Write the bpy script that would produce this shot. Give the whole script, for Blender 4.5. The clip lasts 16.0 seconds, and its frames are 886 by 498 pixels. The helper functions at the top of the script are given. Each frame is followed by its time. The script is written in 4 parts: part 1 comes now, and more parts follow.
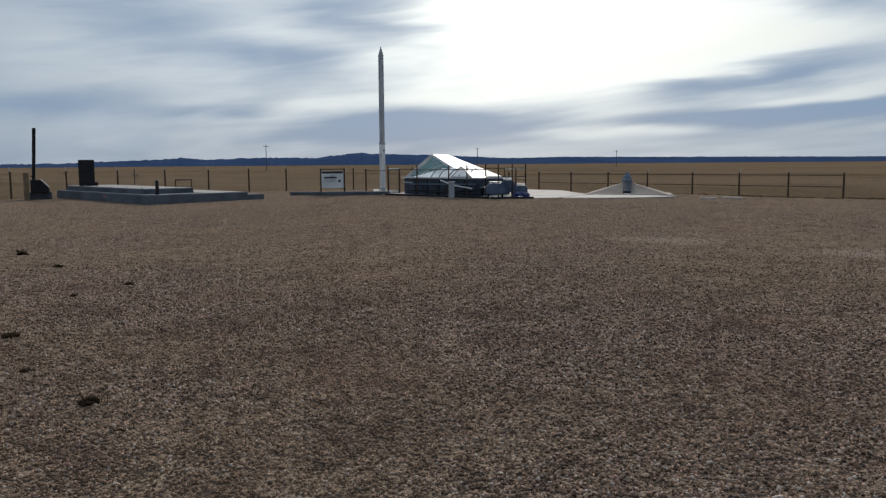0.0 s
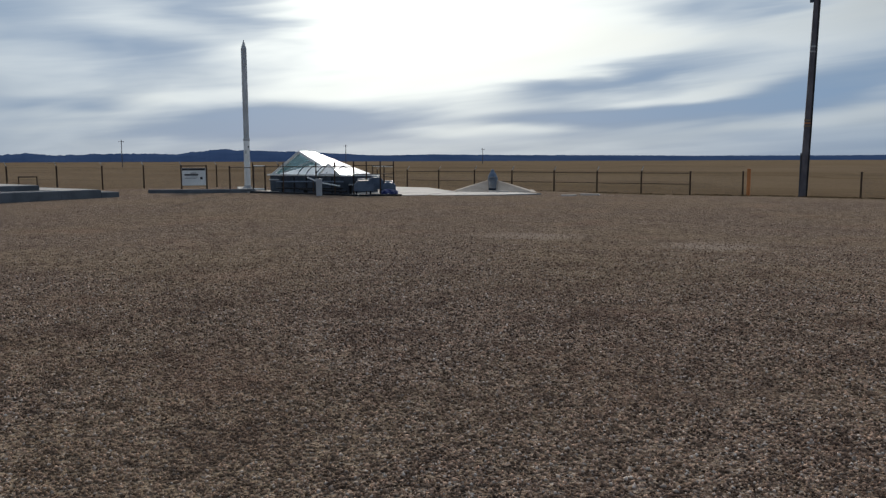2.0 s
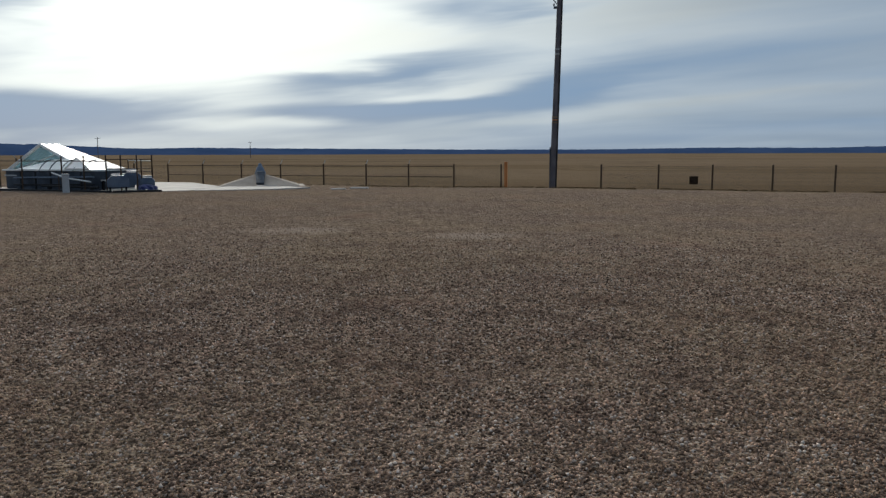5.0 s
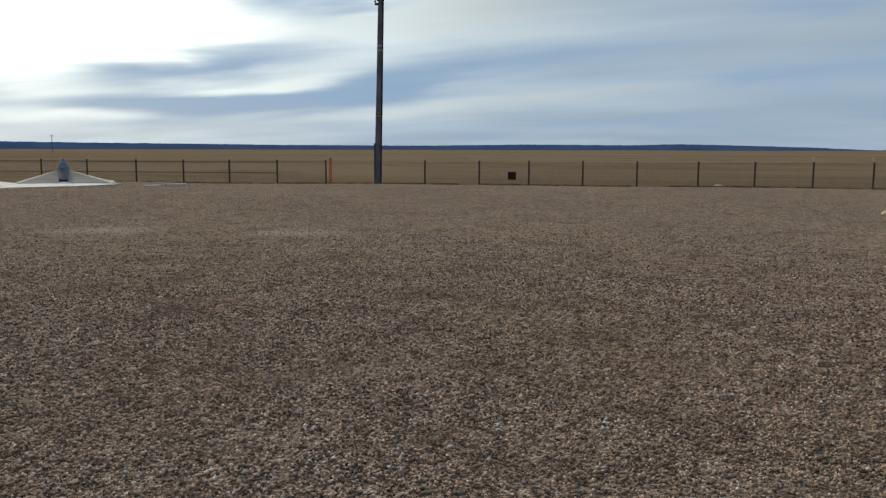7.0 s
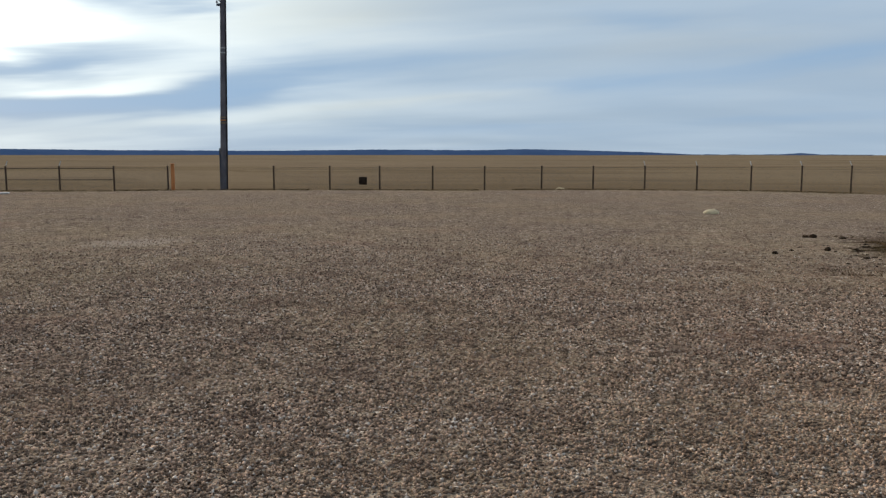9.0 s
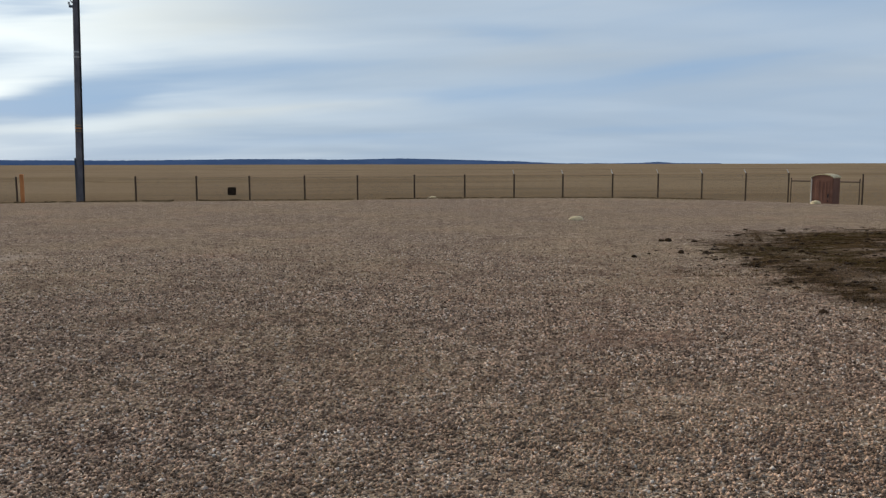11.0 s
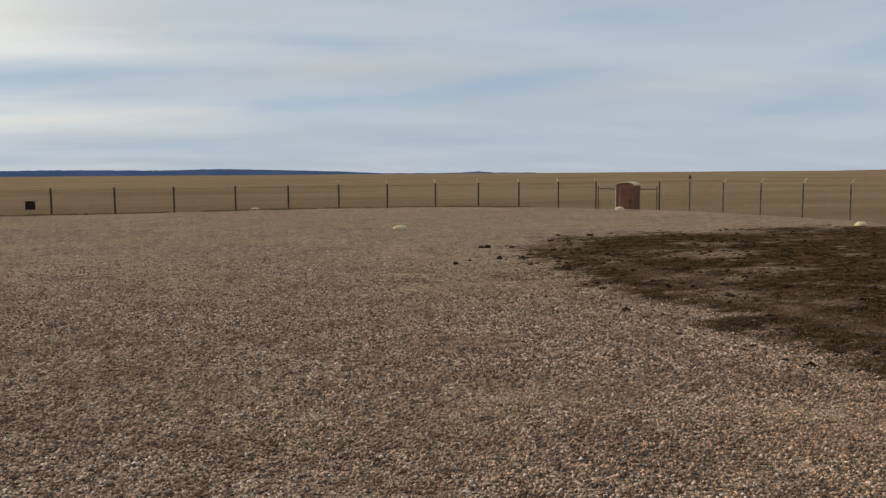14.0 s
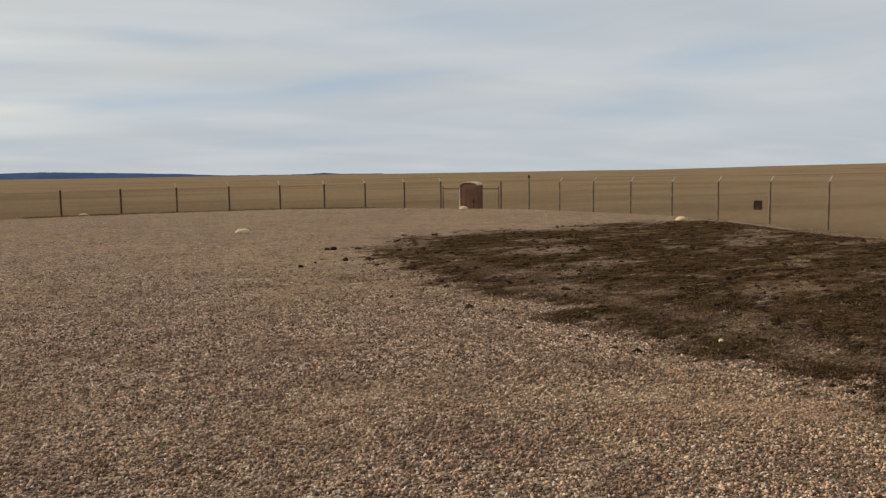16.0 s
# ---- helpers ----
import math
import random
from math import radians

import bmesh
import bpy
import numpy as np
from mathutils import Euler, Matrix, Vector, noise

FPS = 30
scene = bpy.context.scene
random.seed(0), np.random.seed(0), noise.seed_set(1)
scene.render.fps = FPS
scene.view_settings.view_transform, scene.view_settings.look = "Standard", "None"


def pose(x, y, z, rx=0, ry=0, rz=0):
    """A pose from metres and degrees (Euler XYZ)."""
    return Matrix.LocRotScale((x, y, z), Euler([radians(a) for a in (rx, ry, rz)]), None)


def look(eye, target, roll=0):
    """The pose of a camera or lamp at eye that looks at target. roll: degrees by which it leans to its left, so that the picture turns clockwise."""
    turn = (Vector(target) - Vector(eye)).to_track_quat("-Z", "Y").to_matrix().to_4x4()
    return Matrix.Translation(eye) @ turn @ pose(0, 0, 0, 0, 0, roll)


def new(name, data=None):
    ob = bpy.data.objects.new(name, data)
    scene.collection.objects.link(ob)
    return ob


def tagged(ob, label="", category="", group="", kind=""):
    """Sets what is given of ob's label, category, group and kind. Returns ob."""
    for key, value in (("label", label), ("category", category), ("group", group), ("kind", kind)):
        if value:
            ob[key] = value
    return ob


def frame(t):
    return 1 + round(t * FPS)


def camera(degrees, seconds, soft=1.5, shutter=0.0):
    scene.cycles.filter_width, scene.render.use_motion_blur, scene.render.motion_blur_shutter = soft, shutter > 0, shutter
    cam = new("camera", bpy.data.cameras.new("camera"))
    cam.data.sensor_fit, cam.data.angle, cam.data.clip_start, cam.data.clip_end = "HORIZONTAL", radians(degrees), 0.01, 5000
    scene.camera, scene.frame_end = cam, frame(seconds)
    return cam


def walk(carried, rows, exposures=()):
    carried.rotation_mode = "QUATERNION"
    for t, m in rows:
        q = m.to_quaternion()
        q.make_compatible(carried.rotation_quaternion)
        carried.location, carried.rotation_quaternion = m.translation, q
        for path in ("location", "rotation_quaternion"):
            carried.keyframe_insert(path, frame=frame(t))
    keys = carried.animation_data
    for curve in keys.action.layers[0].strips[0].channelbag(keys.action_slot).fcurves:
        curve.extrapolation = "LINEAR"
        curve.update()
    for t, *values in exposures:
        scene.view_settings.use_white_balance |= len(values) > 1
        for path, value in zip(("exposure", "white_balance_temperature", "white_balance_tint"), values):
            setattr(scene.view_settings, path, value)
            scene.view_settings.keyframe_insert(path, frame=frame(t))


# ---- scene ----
# World axes follow the fenced compound: y points to the long south-west fence, x to the gate side.
cam = camera(58.78, 16.0, 1.32)
EYE, ARM, TURN = 1.65, 0.26, 46.8      # eye height, reach of the arms round which the camera turns, bearing of the compound
# seconds, yaw, pitch, roll
ROWS = [
    (0.0, 0.00, -6.16, 0.43),
    (0.5, -2.36, -6.25, 0.41),
    (1.0, -4.70, -6.31, 0.36),
    (1.5, -7.04, -6.34, 0.22),
    (2.0, -9.48, -6.40, 0.18),
    (2.5, -12.03, -6.49, 0.04),
    (3.0, -14.67, -6.60, -0.08),
    (5.5, -29.22, -7.02, 0.01),
    (6.0, -32.57, -7.14, -0.26),
    (6.5, -35.68, -7.22, -0.21),
    (7.0, -38.56, -7.21, -0.13),
    (7.5, -41.25, -7.18, -0.22),
    (8.0, -43.81, -7.12, -0.12),
    (8.5, -46.39, -7.02, -0.10),
    (9.0, -49.29, -6.84, -0.01),
    (9.5, -51.73, -6.66, -0.06),
    (10.0, -54.15, -6.50, 0.00),
    (12.5, -63.73, -5.71, 0.32),
    (13.0, -65.56, -5.64, 0.36),
    (13.5, -68.16, -5.56, 0.24),
    (14.0, -71.06, -5.51, 0.42),
    (14.5, -73.72, -5.49, 0.67),
    (15.0, -76.62, -5.43, 0.59),
    (15.5, -79.76, -5.46, 0.87),
    (16.0, -82.16, -5.56, 0.87),
]


def hand_pose(yaw, pitch, roll):
    a = radians(yaw + TURN)
    return pose(-ARM * math.sin(a), ARM * math.cos(a), EYE, 90 + pitch, roll, yaw + TURN)


walk(cam, [(t, hand_pose(y, p, r)) for t, y, p, r in ROWS],
     exposures=[(0.0, -0.64, 6250, 12), (3.0, -0.65, 6220, 11), (5.5, -0.56, 6250, 9), (7.0, -0.33, 6300, 8), (10.0, -0.06, 6400, 9),
                (13.0, -0.08, 6800, 13), (16.0, 0.09, 7950, 14)])

# ---- light ----
SUN_AZ, SUN_EL = 41.5, 24.0


def world_light():
    world = bpy.data.worlds.new("world")
    scene.world = world
    world.use_nodes = True
    nt = world.node_tree
    nt.nodes.clear()
    N, L = nt.nodes.new, nt.links.new

    def math_node(op, a, b=None, clamp=False):
        n = N("ShaderNodeMath")
        n.operation, n.use_clamp = op, clamp
        for i, v in enumerate((a, b)):
            if v is None:
                continue
            if isinstance(v, (int, float)):
                n.inputs[i].default_value = v
            else:
                L(v, n.inputs[i])
        return n.outputs[0]

    def mix(fac, a, b):
        n = N("ShaderNodeMix")
        n.data_type = "RGBA"
        for sock, v in ((n.inputs[0], fac), (n.inputs[6], a), (n.inputs[7], b)):
            if isinstance(v, (int, float, tuple)):
                sock.default_value = v
            else:
                L(v, sock)
        return n.outputs[2]

    def ramp(v, stops):
        n = N("ShaderNodeMapRange")
        n.interpolation_type = "SMOOTHSTEP"
        L(v, n.inputs[0])
        for i, s in enumerate(stops):
            n.inputs[i + 1].default_value = s
        return n.outputs[0]

    tc = N("ShaderNodeTexCoord")
    sep = N("ShaderNodeSeparateXYZ")
    L(tc.outputs["Generated"], sep.inputs[0])
    x, y, z = sep.outputs
    up = math_node("MAXIMUM", z, 0.0)
    # clouds lie on a high flat sheet
    den = math_node("ADD", up, 0.13)
    comb = N("ShaderNodeCombineXYZ")
    L(math_node("DIVIDE", x, den), comb.inputs[0])
    L(math_node("DIVIDE", y, den), comb.inputs[1])
    turn, drawn = N("ShaderNodeMapping"), N("ShaderNodeMapping")
    turn.inputs["Rotation"].default_value = (0, 0, radians(CLOUD_TURN))
    drawn.inputs["Scale"].default_value = (0.5, 1.0, 1.0)
    drawn.inputs["Location"].default_value = CLOUD_SHIFT
    L(comb.outputs[0], turn.inputs[0])
    L(turn.outputs[0], drawn.inputs[0])

    def cloud(scale, detail, rough, distort):
        n = N("ShaderNodeTexNoise")
        n.inputs["Scale"].default_value, n.inputs["Detail"].default_value = scale, detail
        n.inputs["Roughness"].default_value, n.inputs["Distortion"].default_value = rough, distort
        L(drawn.outputs[0], n.inputs["Vector"])
        return n.outputs["Fac"]

    big, fine, wisp = cloud(0.46, 2, 0.42, 0.35), cloud(1.15, 4, 0.45, 0.3), cloud(0.8, 2, 0.4, 0.3)
    veil = math_node("ADD", math_node("MULTIPLY", big, 0.62), math_node("MULTIPLY", fine, 0.38))
    cover = math_node("ADD", math_node("MULTIPLY", ramp(veil, (0.32, 0.60, 0.0, 1.0)), 0.2), 0.47)
    # bearing and height in the sky, in degrees, pushed about by a streaky noise
    bearing = math_node("MULTIPLY", math_node("ARCTAN2", math_node("MULTIPLY", x, -1.0), y), 57.296)
    rise = math_node("MULTIPLY", math_node("ARCSINE", z), 57.296)
    flat = N("ShaderNodeCombineXYZ")
    L(math_node("MULTIPLY", bearing, 0.05), flat.inputs[0])
    L(math_node("ADD", math_node("MULTIPLY", rise, 0.42), math_node("MULTIPLY", bearing, 0.035)), flat.inputs[1])

    def streaks(scale, detail, shift):
        n = N("ShaderNodeTexNoise")
        n.noise_dimensions = "2D"
        n.inputs["Scale"].default_value, n.inputs["Detail"].default_value = scale, detail
        n.inputs["Roughness"].default_value, n.inputs["Distortion"].default_value = 0.5, 0.4
        slide = N("ShaderNodeVectorMath")
        slide.inputs[1].default_value = (shift, shift * 0.7, 0)
        L(flat.outputs[0], slide.inputs[0])
        L(slide.outputs[0], n.inputs["Vector"])
        return n.outputs["Fac"]

    place = N("ShaderNodeCombineXYZ")
    L(math_node("ADD", bearing, math_node("MULTIPLY", math_node("SUBTRACT", streaks(1.3, 3, 4.0), 0.5), 11.0)), place.inputs[0])
    L(math_node("ADD", rise, math_node("MULTIPLY", math_node("SUBTRACT", streaks(1.1, 3, 9.0), 0.5), 1.6)), place.inputs[1])
    grain = math_node("MULTIPLY", math_node("SUBTRACT", streaks(1.9, 4, 1.0), 0.5), 0.25)
    banks = [grain]

    def bank(az, el, wide, tall, slope, amount):
        """A drawn-out bank (above 0) or a thin place (below 0) in the cloud sheet."""
        m = N("ShaderNodeMapping")
        m.vector_type = "TEXTURE"
        m.inputs["Location"].default_value = (az, el, 0)
        m.inputs["Rotation"].default_value = (0, 0, math.atan(slope))
        m.inputs["Scale"].default_value = (wide, tall, 1)
        L(place.outputs[0], m.inputs[0])
        d = N("ShaderNodeVectorMath")
        d.operation = "DOT_PRODUCT"
        L(m.outputs[0], d.inputs[0]), L(m.outputs[0], d.inputs[1])
        g = N("ShaderNodeMath")
        g.operation = "MULTIPLY_ADD"
        L(math_node("POWER", 0.37, d.outputs["Value"]), g.inputs[0])
        g.inputs[1].default_value = amount
        L(banks[-1], g.inputs[2])
        banks.append(g.outputs[0])

    # towards the sun
    bank(66, 9.2, 9, 3.0, 0.05, -0.34)
    bank(58, 7.0, 6, 1.3, 0.08, -0.28)
    bank(74, 4.0, 4, 0.8, 0.0, -0.22)
    bank(61.6, 3.6, 3, 0.5, 0.0, -0.24)
    bank(72, 5.7, 5, 0.7, -0.05, 0.04)
    bank(57, 4.4, 5, 0.8, 0.0, 0.08)
    bank(46, 4.4, 8, 0.7, 0.0, 0.25)
    bank(47, 2.5, 7, 1.0, 0.0, -0.48)
    bank(57, 2.0, 6, 0.7, 0.0, -0.36)
    bank(38.5, 8.5, 7.5, 3.6, 0.0, 0.5)
    bank(53, 10.8, 5, 2.0, 0.15, -0.32)
    bank(33, 7.6, 6, 1.6, -0.1, 0.4)
    bank(24, 6.0, 8, 0.95, -0.14, -0.46)
    bank(34, 1.9, 5, 0.35, 0.0, 0.28)
    bank(28, 2.85, 8, 0.75, -0.02, -0.46)
    bank(21, 4.3, 6, 0.45, -0.12, 0.42)
    bank(14, 4.1, 7, 0.9, -0.14, -0.42)
    bank(3, 6.2, 9, 1.7, -0.08, -0.34)
    bank(18, 10.0, 5, 1.2, -0.1, -0.42)
    bank(25, 8.0, 6, 1.0, -0.12, 0.38)
    # away from it
    bank(1, 3.6, 10, 0.4, -0.085, 0.34)
    bank(12, 2.2, 8, 0.4, 0.0, 0.16)
    bank(-7, 1.9, 7, 0.45, 0.0, -0.26)
    bank(6, 9.6, 8, 1.6, 0.0, 0.28)
    bank(-14, 5.0, 7, 0.65, -0.02, -0.4)
    bank(-28, 6.1, 8, 0.75, -0.12, -0.4)
    bank(-16, 9.3, 3.5, 0.6, 0.1, -0.26)
    bank(-20, 7.5, 7, 0.8, -0.03, 0.22)
    bank(-40, 5.8, 8, 0.7, 0.0, 0.18)
    bank(-49, 4.3, 6, 0.6, 0.0, -0.28)
    bank(-55, 7.6, 5, 1.0, -0.1, -0.3)
    bank(-26, 2.3, 6, 0.4, 0.0, -0.22)
    bank(-37, 10.5, 6, 1.0, 0.0, -0.25)
    # the sun's direction, its glow, and a flatter overcast away from it through the thin cloud
    a, e = radians(SUN_AZ), radians(SUN_EL)
    dot = N("ShaderNodeVectorMath")
    dot.operation = "DOT_PRODUCT"
    L(tc.outputs["Generated"], dot.inputs[0])
    dot.inputs[1].default_value = (-math.sin(a) * math.cos(e), math.cos(a) * math.cos(e), math.sin(e))
    facing = math_node("MAXIMUM", dot.outputs["Value"], 0.0)
    wide, tight = math_node("POWER", facing, 8.0), math_node("POWER", facing, 60.0)
    near = ramp(facing, (0.35, 0.96, 0.16, 1.0))
    cover = math_node("ADD", math_node("MULTIPLY", cover, near), math_node("MULTIPLY", math_node("SUBTRACT", 1.0, near), 0.66))
    cover = math_node("ADD", cover, banks[-1], True)
    # a thinner belt in the cloud sheet low over the horizon, where blue shows through
    belt = math_node("MULTIPLY", ramp(z, (0.004, 0.03, 0.5, 1.0)), ramp(z, (0.06, 0.135, 1.0, 0.0)))
    belt = math_node("MULTIPLY", belt, ramp(wisp, (0.38, 0.62, 1.0, 0.0)))
    cover = math_node("SUBTRACT", cover, math_node("MULTIPLY", math_node("MULTIPLY", belt, near), 0.25), True)
    sky = N("ShaderNodeTexSky")
    sky.sky_type, sky.sun_disc = "NISHITA", False
    sky.sun_elevation, sky.sun_rotation = radians(SUN_EL), radians(-SUN_AZ)
    tint = N("ShaderNodeMix")
    tint.data_type, tint.blend_type = "RGBA", "MULTIPLY"
    tint.inputs[0].default_value = 1.0
    L(sky.outputs[0], tint.inputs[6])
    tint.inputs[7].default_value = (0.06, 0.06, 0.06, 1)
    thin = mix(0.88, tint.outputs[2], (0.285, 0.44, 0.655, 1))
    thick = mix(ramp(fine, (0.3, 0.7, 0.0, 1.0)), (0.395, 0.458, 0.505, 1), (0.575, 0.642, 0.68, 1))
    thick = mix(ramp(facing, (0.3, 0.9, 0.4, 1.0)), (0.434, 0.516, 0.61, 1), thick)
    body = mix(cover, thin, thick)
    glow = math_node("MULTIPLY", math_node("MULTIPLY", wide, 1.5), ramp(cover, (0.08, 0.75, 0.02, 1.0)))
    glow = math_node("ADD", glow, math_node("MULTIPLY", tight, 1.0))
    glow = math_node("MULTIPLY", glow, ramp(z, (0.0, 0.07, 0.4, 1.0)))
    warm = N("ShaderNodeMix")
    warm.data_type, warm.blend_type = "RGBA", "ADD"
    warm.inputs[0].default_value = 1.0
    L(body, warm.inputs[6])
    scale = N("ShaderNodeVectorMath")
    scale.operation = "SCALE"
    scale.inputs[0].default_value = (1.0, 0.955, 0.75)
    L(glow, scale.inputs["Scale"])
    L(scale.outputs[0], warm.inputs[7])
    bg, out = N("ShaderNodeBackground"), N("ShaderNodeOutputWorld")
    L(warm.outputs[2], bg.inputs[0])
    bg.inputs[1].default_value = SKY
    L(bg.outputs[0], out.inputs[0])


SKY, CLOUD_TURN, CLOUD_SHIFT = 1.1, 12.0, (3.1, 1.7, 0.0)
world_light()
sun = new("sun", bpy.data.lights.new("sun", "SUN"))
sun.data.energy, sun.data.angle, sun.data.color = 3.2, radians(0.9), (1.0, 0.9, 0.76)
sun.matrix_world = look((0, 0, 60), (60 * math.sin(radians(SUN_AZ)), -60 * math.cos(radians(SUN_AZ)), 60 - 60 * math.tan(radians(SUN_EL))))


# ---- materials ----
class Mat:
    """A node material under construction."""

    def __init__(self, name, rough=0.8, metal=0.0, gloss=0.5):
        self.m = bpy.data.materials.new(name)
        self.m.use_nodes = True
        self.nt = self.m.node_tree
        self.bsdf = self.nt.nodes["Principled BSDF"]
        self.bsdf.inputs["Roughness"].default_value = rough
        self.bsdf.inputs["Metallic"].default_value = metal
        self.bsdf.inputs["Specular IOR Level"].default_value = gloss
        self.geo = self.node("ShaderNodeNewGeometry")
        self.pos = self.geo.outputs["Position"]

    def node(self, kind):
        return self.nt.nodes.new(kind)

    def link(self, a, b):
        self.nt.links.new(a, b)

    def put(self, sock, v):
        if isinstance(v, (int, float)):
            sock.default_value = v
        elif isinstance(v, tuple):
            sock.default_value = v if len(v) == 4 or sock.type != "RGBA" else (*v, 1)
        else:
            self.link(v, sock)

    def math(self, op, a, b=0.0, clamp=False):
        n = self.node("ShaderNodeMath")
        n.operation, n.use_clamp = op, clamp
        self.put(n.inputs[0], a), self.put(n.inputs[1], b)
        return n.outputs[0]

    def noise(self, scale, detail=4, rough=0.55, vec=None, distort=0.0):
        n = self.node("ShaderNodeTexNoise")
        n.inputs["Scale"].default_value, n.inputs["Detail"].default_value = scale, detail
        n.inputs["Roughness"].default_value, n.inputs["Distortion"].default_value = rough, distort
        self.link(vec or self.pos, n.inputs["Vector"])
        return n.outputs["Fac"]

    def stretch(self, sx, sy, sz, rz=0.0):
        n = self.node("ShaderNodeMapping")
        n.inputs["Scale"].default_value = (sx, sy, sz)
        n.inputs["Rotation"].default_value = (0, 0, radians(rz))
        self.link(self.pos, n.inputs[0])
        return n.outputs[0]

    def step(self, v, lo, hi, a=0.0, b=1.0):
        n = self.node("ShaderNodeMapRange")
        n.interpolation_type = "SMOOTHSTEP"
        self.link(v, n.inputs[0])
        for i, s in enumerate((lo, hi, a, b)):
            n.inputs[i + 1].default_value = s
        return n.outputs[0]

    def mix(self, fac, a, b, blend="MIX"):
        n = self.node("ShaderNodeMix")
        n.data_type, n.blend_type = "RGBA", blend
        self.put(n.inputs[0], fac), self.put(n.inputs[6], a), self.put(n.inputs[7], b)
        return n.outputs[2]

    def bump(self, h, strength=0.4, dist=0.02):
        n = self.node("ShaderNodeBump")
        n.inputs["Strength"].default_value, n.inputs["Distance"].default_value = strength, dist
        self.put(n.inputs["Height"], h)
        self.link(n.outputs[0], self.bsdf.inputs["Normal"])

    def colour(self, v):
        self.put(self.bsdf.inputs["Base Color"], v)
        return self.m


def worn(name, c1, c2, rough=0.7, metal=0.0, big=1.2, small=25.0, bump=0.15, streak=True, gloss=0.22):
    """Two tones, a coarse and a fine variation, faint downward streaks."""
    m = Mat(name, rough, metal, gloss)
    tone = m.mix(m.step(m.noise(big, 5, 0.6), 0.35, 0.68), c1, c2)
    fine = m.noise(small, 5, 0.65)
    dark = tuple(0.62 * v for v in c1)
    tone = m.mix(m.step(fine, 0.5, 0.8, 0.0, 0.55), tone, dark)
    if streak:
        s = m.noise(6.0, 4, 0.6, m.stretch(1.6, 1.6, 0.12))
        tone = m.mix(m.step(s, 0.55, 0.75, 0.0, 0.35), tone, dark)
    m.bump(fine, bump, 0.01)
    m.put(m.bsdf.inputs["Roughness"], m.step(fine, 0.2, 0.8, max(0.05, rough - 0.12), min(1.0, rough + 0.12)))
    return m.colour(tone)


def plane_mask(m, x, y, cx, cy, rx, ry, turn, soft, wobble):
    """1 inside an ellipse on the ground with a ragged rim."""
    c, s = math.cos(radians(turn)), math.sin(radians(turn))
    dx, dy = m.math("SUBTRACT", x, cx), m.math("SUBTRACT", y, cy)
    u = m.math("DIVIDE", m.math("ADD", m.math("MULTIPLY", dx, c), m.math("MULTIPLY", dy, s)), rx)
    v = m.math("DIVIDE", m.math("SUBTRACT", m.math("MULTIPLY", dy, c), m.math("MULTIPLY", dx, s)), ry)
    r = m.math("SQRT", m.math("ADD", m.math("MULTIPLY", u, u), m.math("MULTIPLY", v, v)))
    r = m.math("ADD", r, wobble)
    return m.step(r, 1.0 + soft, 1.0 - soft)


PAD = (-46.0, -46.0, 23.3, 37.6, 14.0)          # the raised gravel pad: x0, y0, x1, y1, corner radius


def pad_distance(x, y):
    x0, y0, x1, y1, r = PAD
    x += 4.5 * ease(19, 10, y) * ease(6, 16, x)          # the edge bends inwards past the corner
    qx = abs(x - (x0 + x1) / 2) - ((x1 - x0) / 2 - r)
    qy = abs(y - (y0 + y1) / 2) - ((y1 - y0) / 2 - r)
    return math.hypot(max(qx, 0), max(qy, 0)) + min(max(qx, qy), 0) - r


def ease(a, b, v):
    v = min(1.0, max(0.0, (v - a) / (b - a)))
    return v * v * (3 - 2 * v)


def height(x, y):
    d = pad_distance(x, y)
    r = math.hypot(x, y)
    bank = 1.3 if x > -30 else 0.95
    z = -bank * (0.35 * ease(-2.0, 13.0, d) + 0.65 * min(1.0, max(0.0, d / 12.0)))
    if r < 90:
        z += 0.05 * (noise.noise((x * 0.16, y * 0.16, 0.3))) * ease(3, 9, r) + 0.012 * noise.noise((x * 0.9, y * 0.9, 2.0))
    if r > 60:
        az = math.degrees(math.atan2(-x, y))
        rise = 0.28 * ease(-46, -66, az) * ease(-170, -120, az) if az < -46 else 0.0
        z += ease(150, 1500, r) * min(r, 1600) * math.tan(radians(rise))
        z += ease(80, 500, r) * 2.0 * noise.noise((x * 0.002, y * 0.002, 5.0)) * min(1, r / 900)
    return z


def on_ground(x, y):
    return (x, y, height(x, y))


DARK, DARK_GRAIN, DARK_SLANT = (13.85, 2.5, 6.65, 14.0, 3.2), -75.0, 0.22      # bare earth: centre, half sizes, corner radius


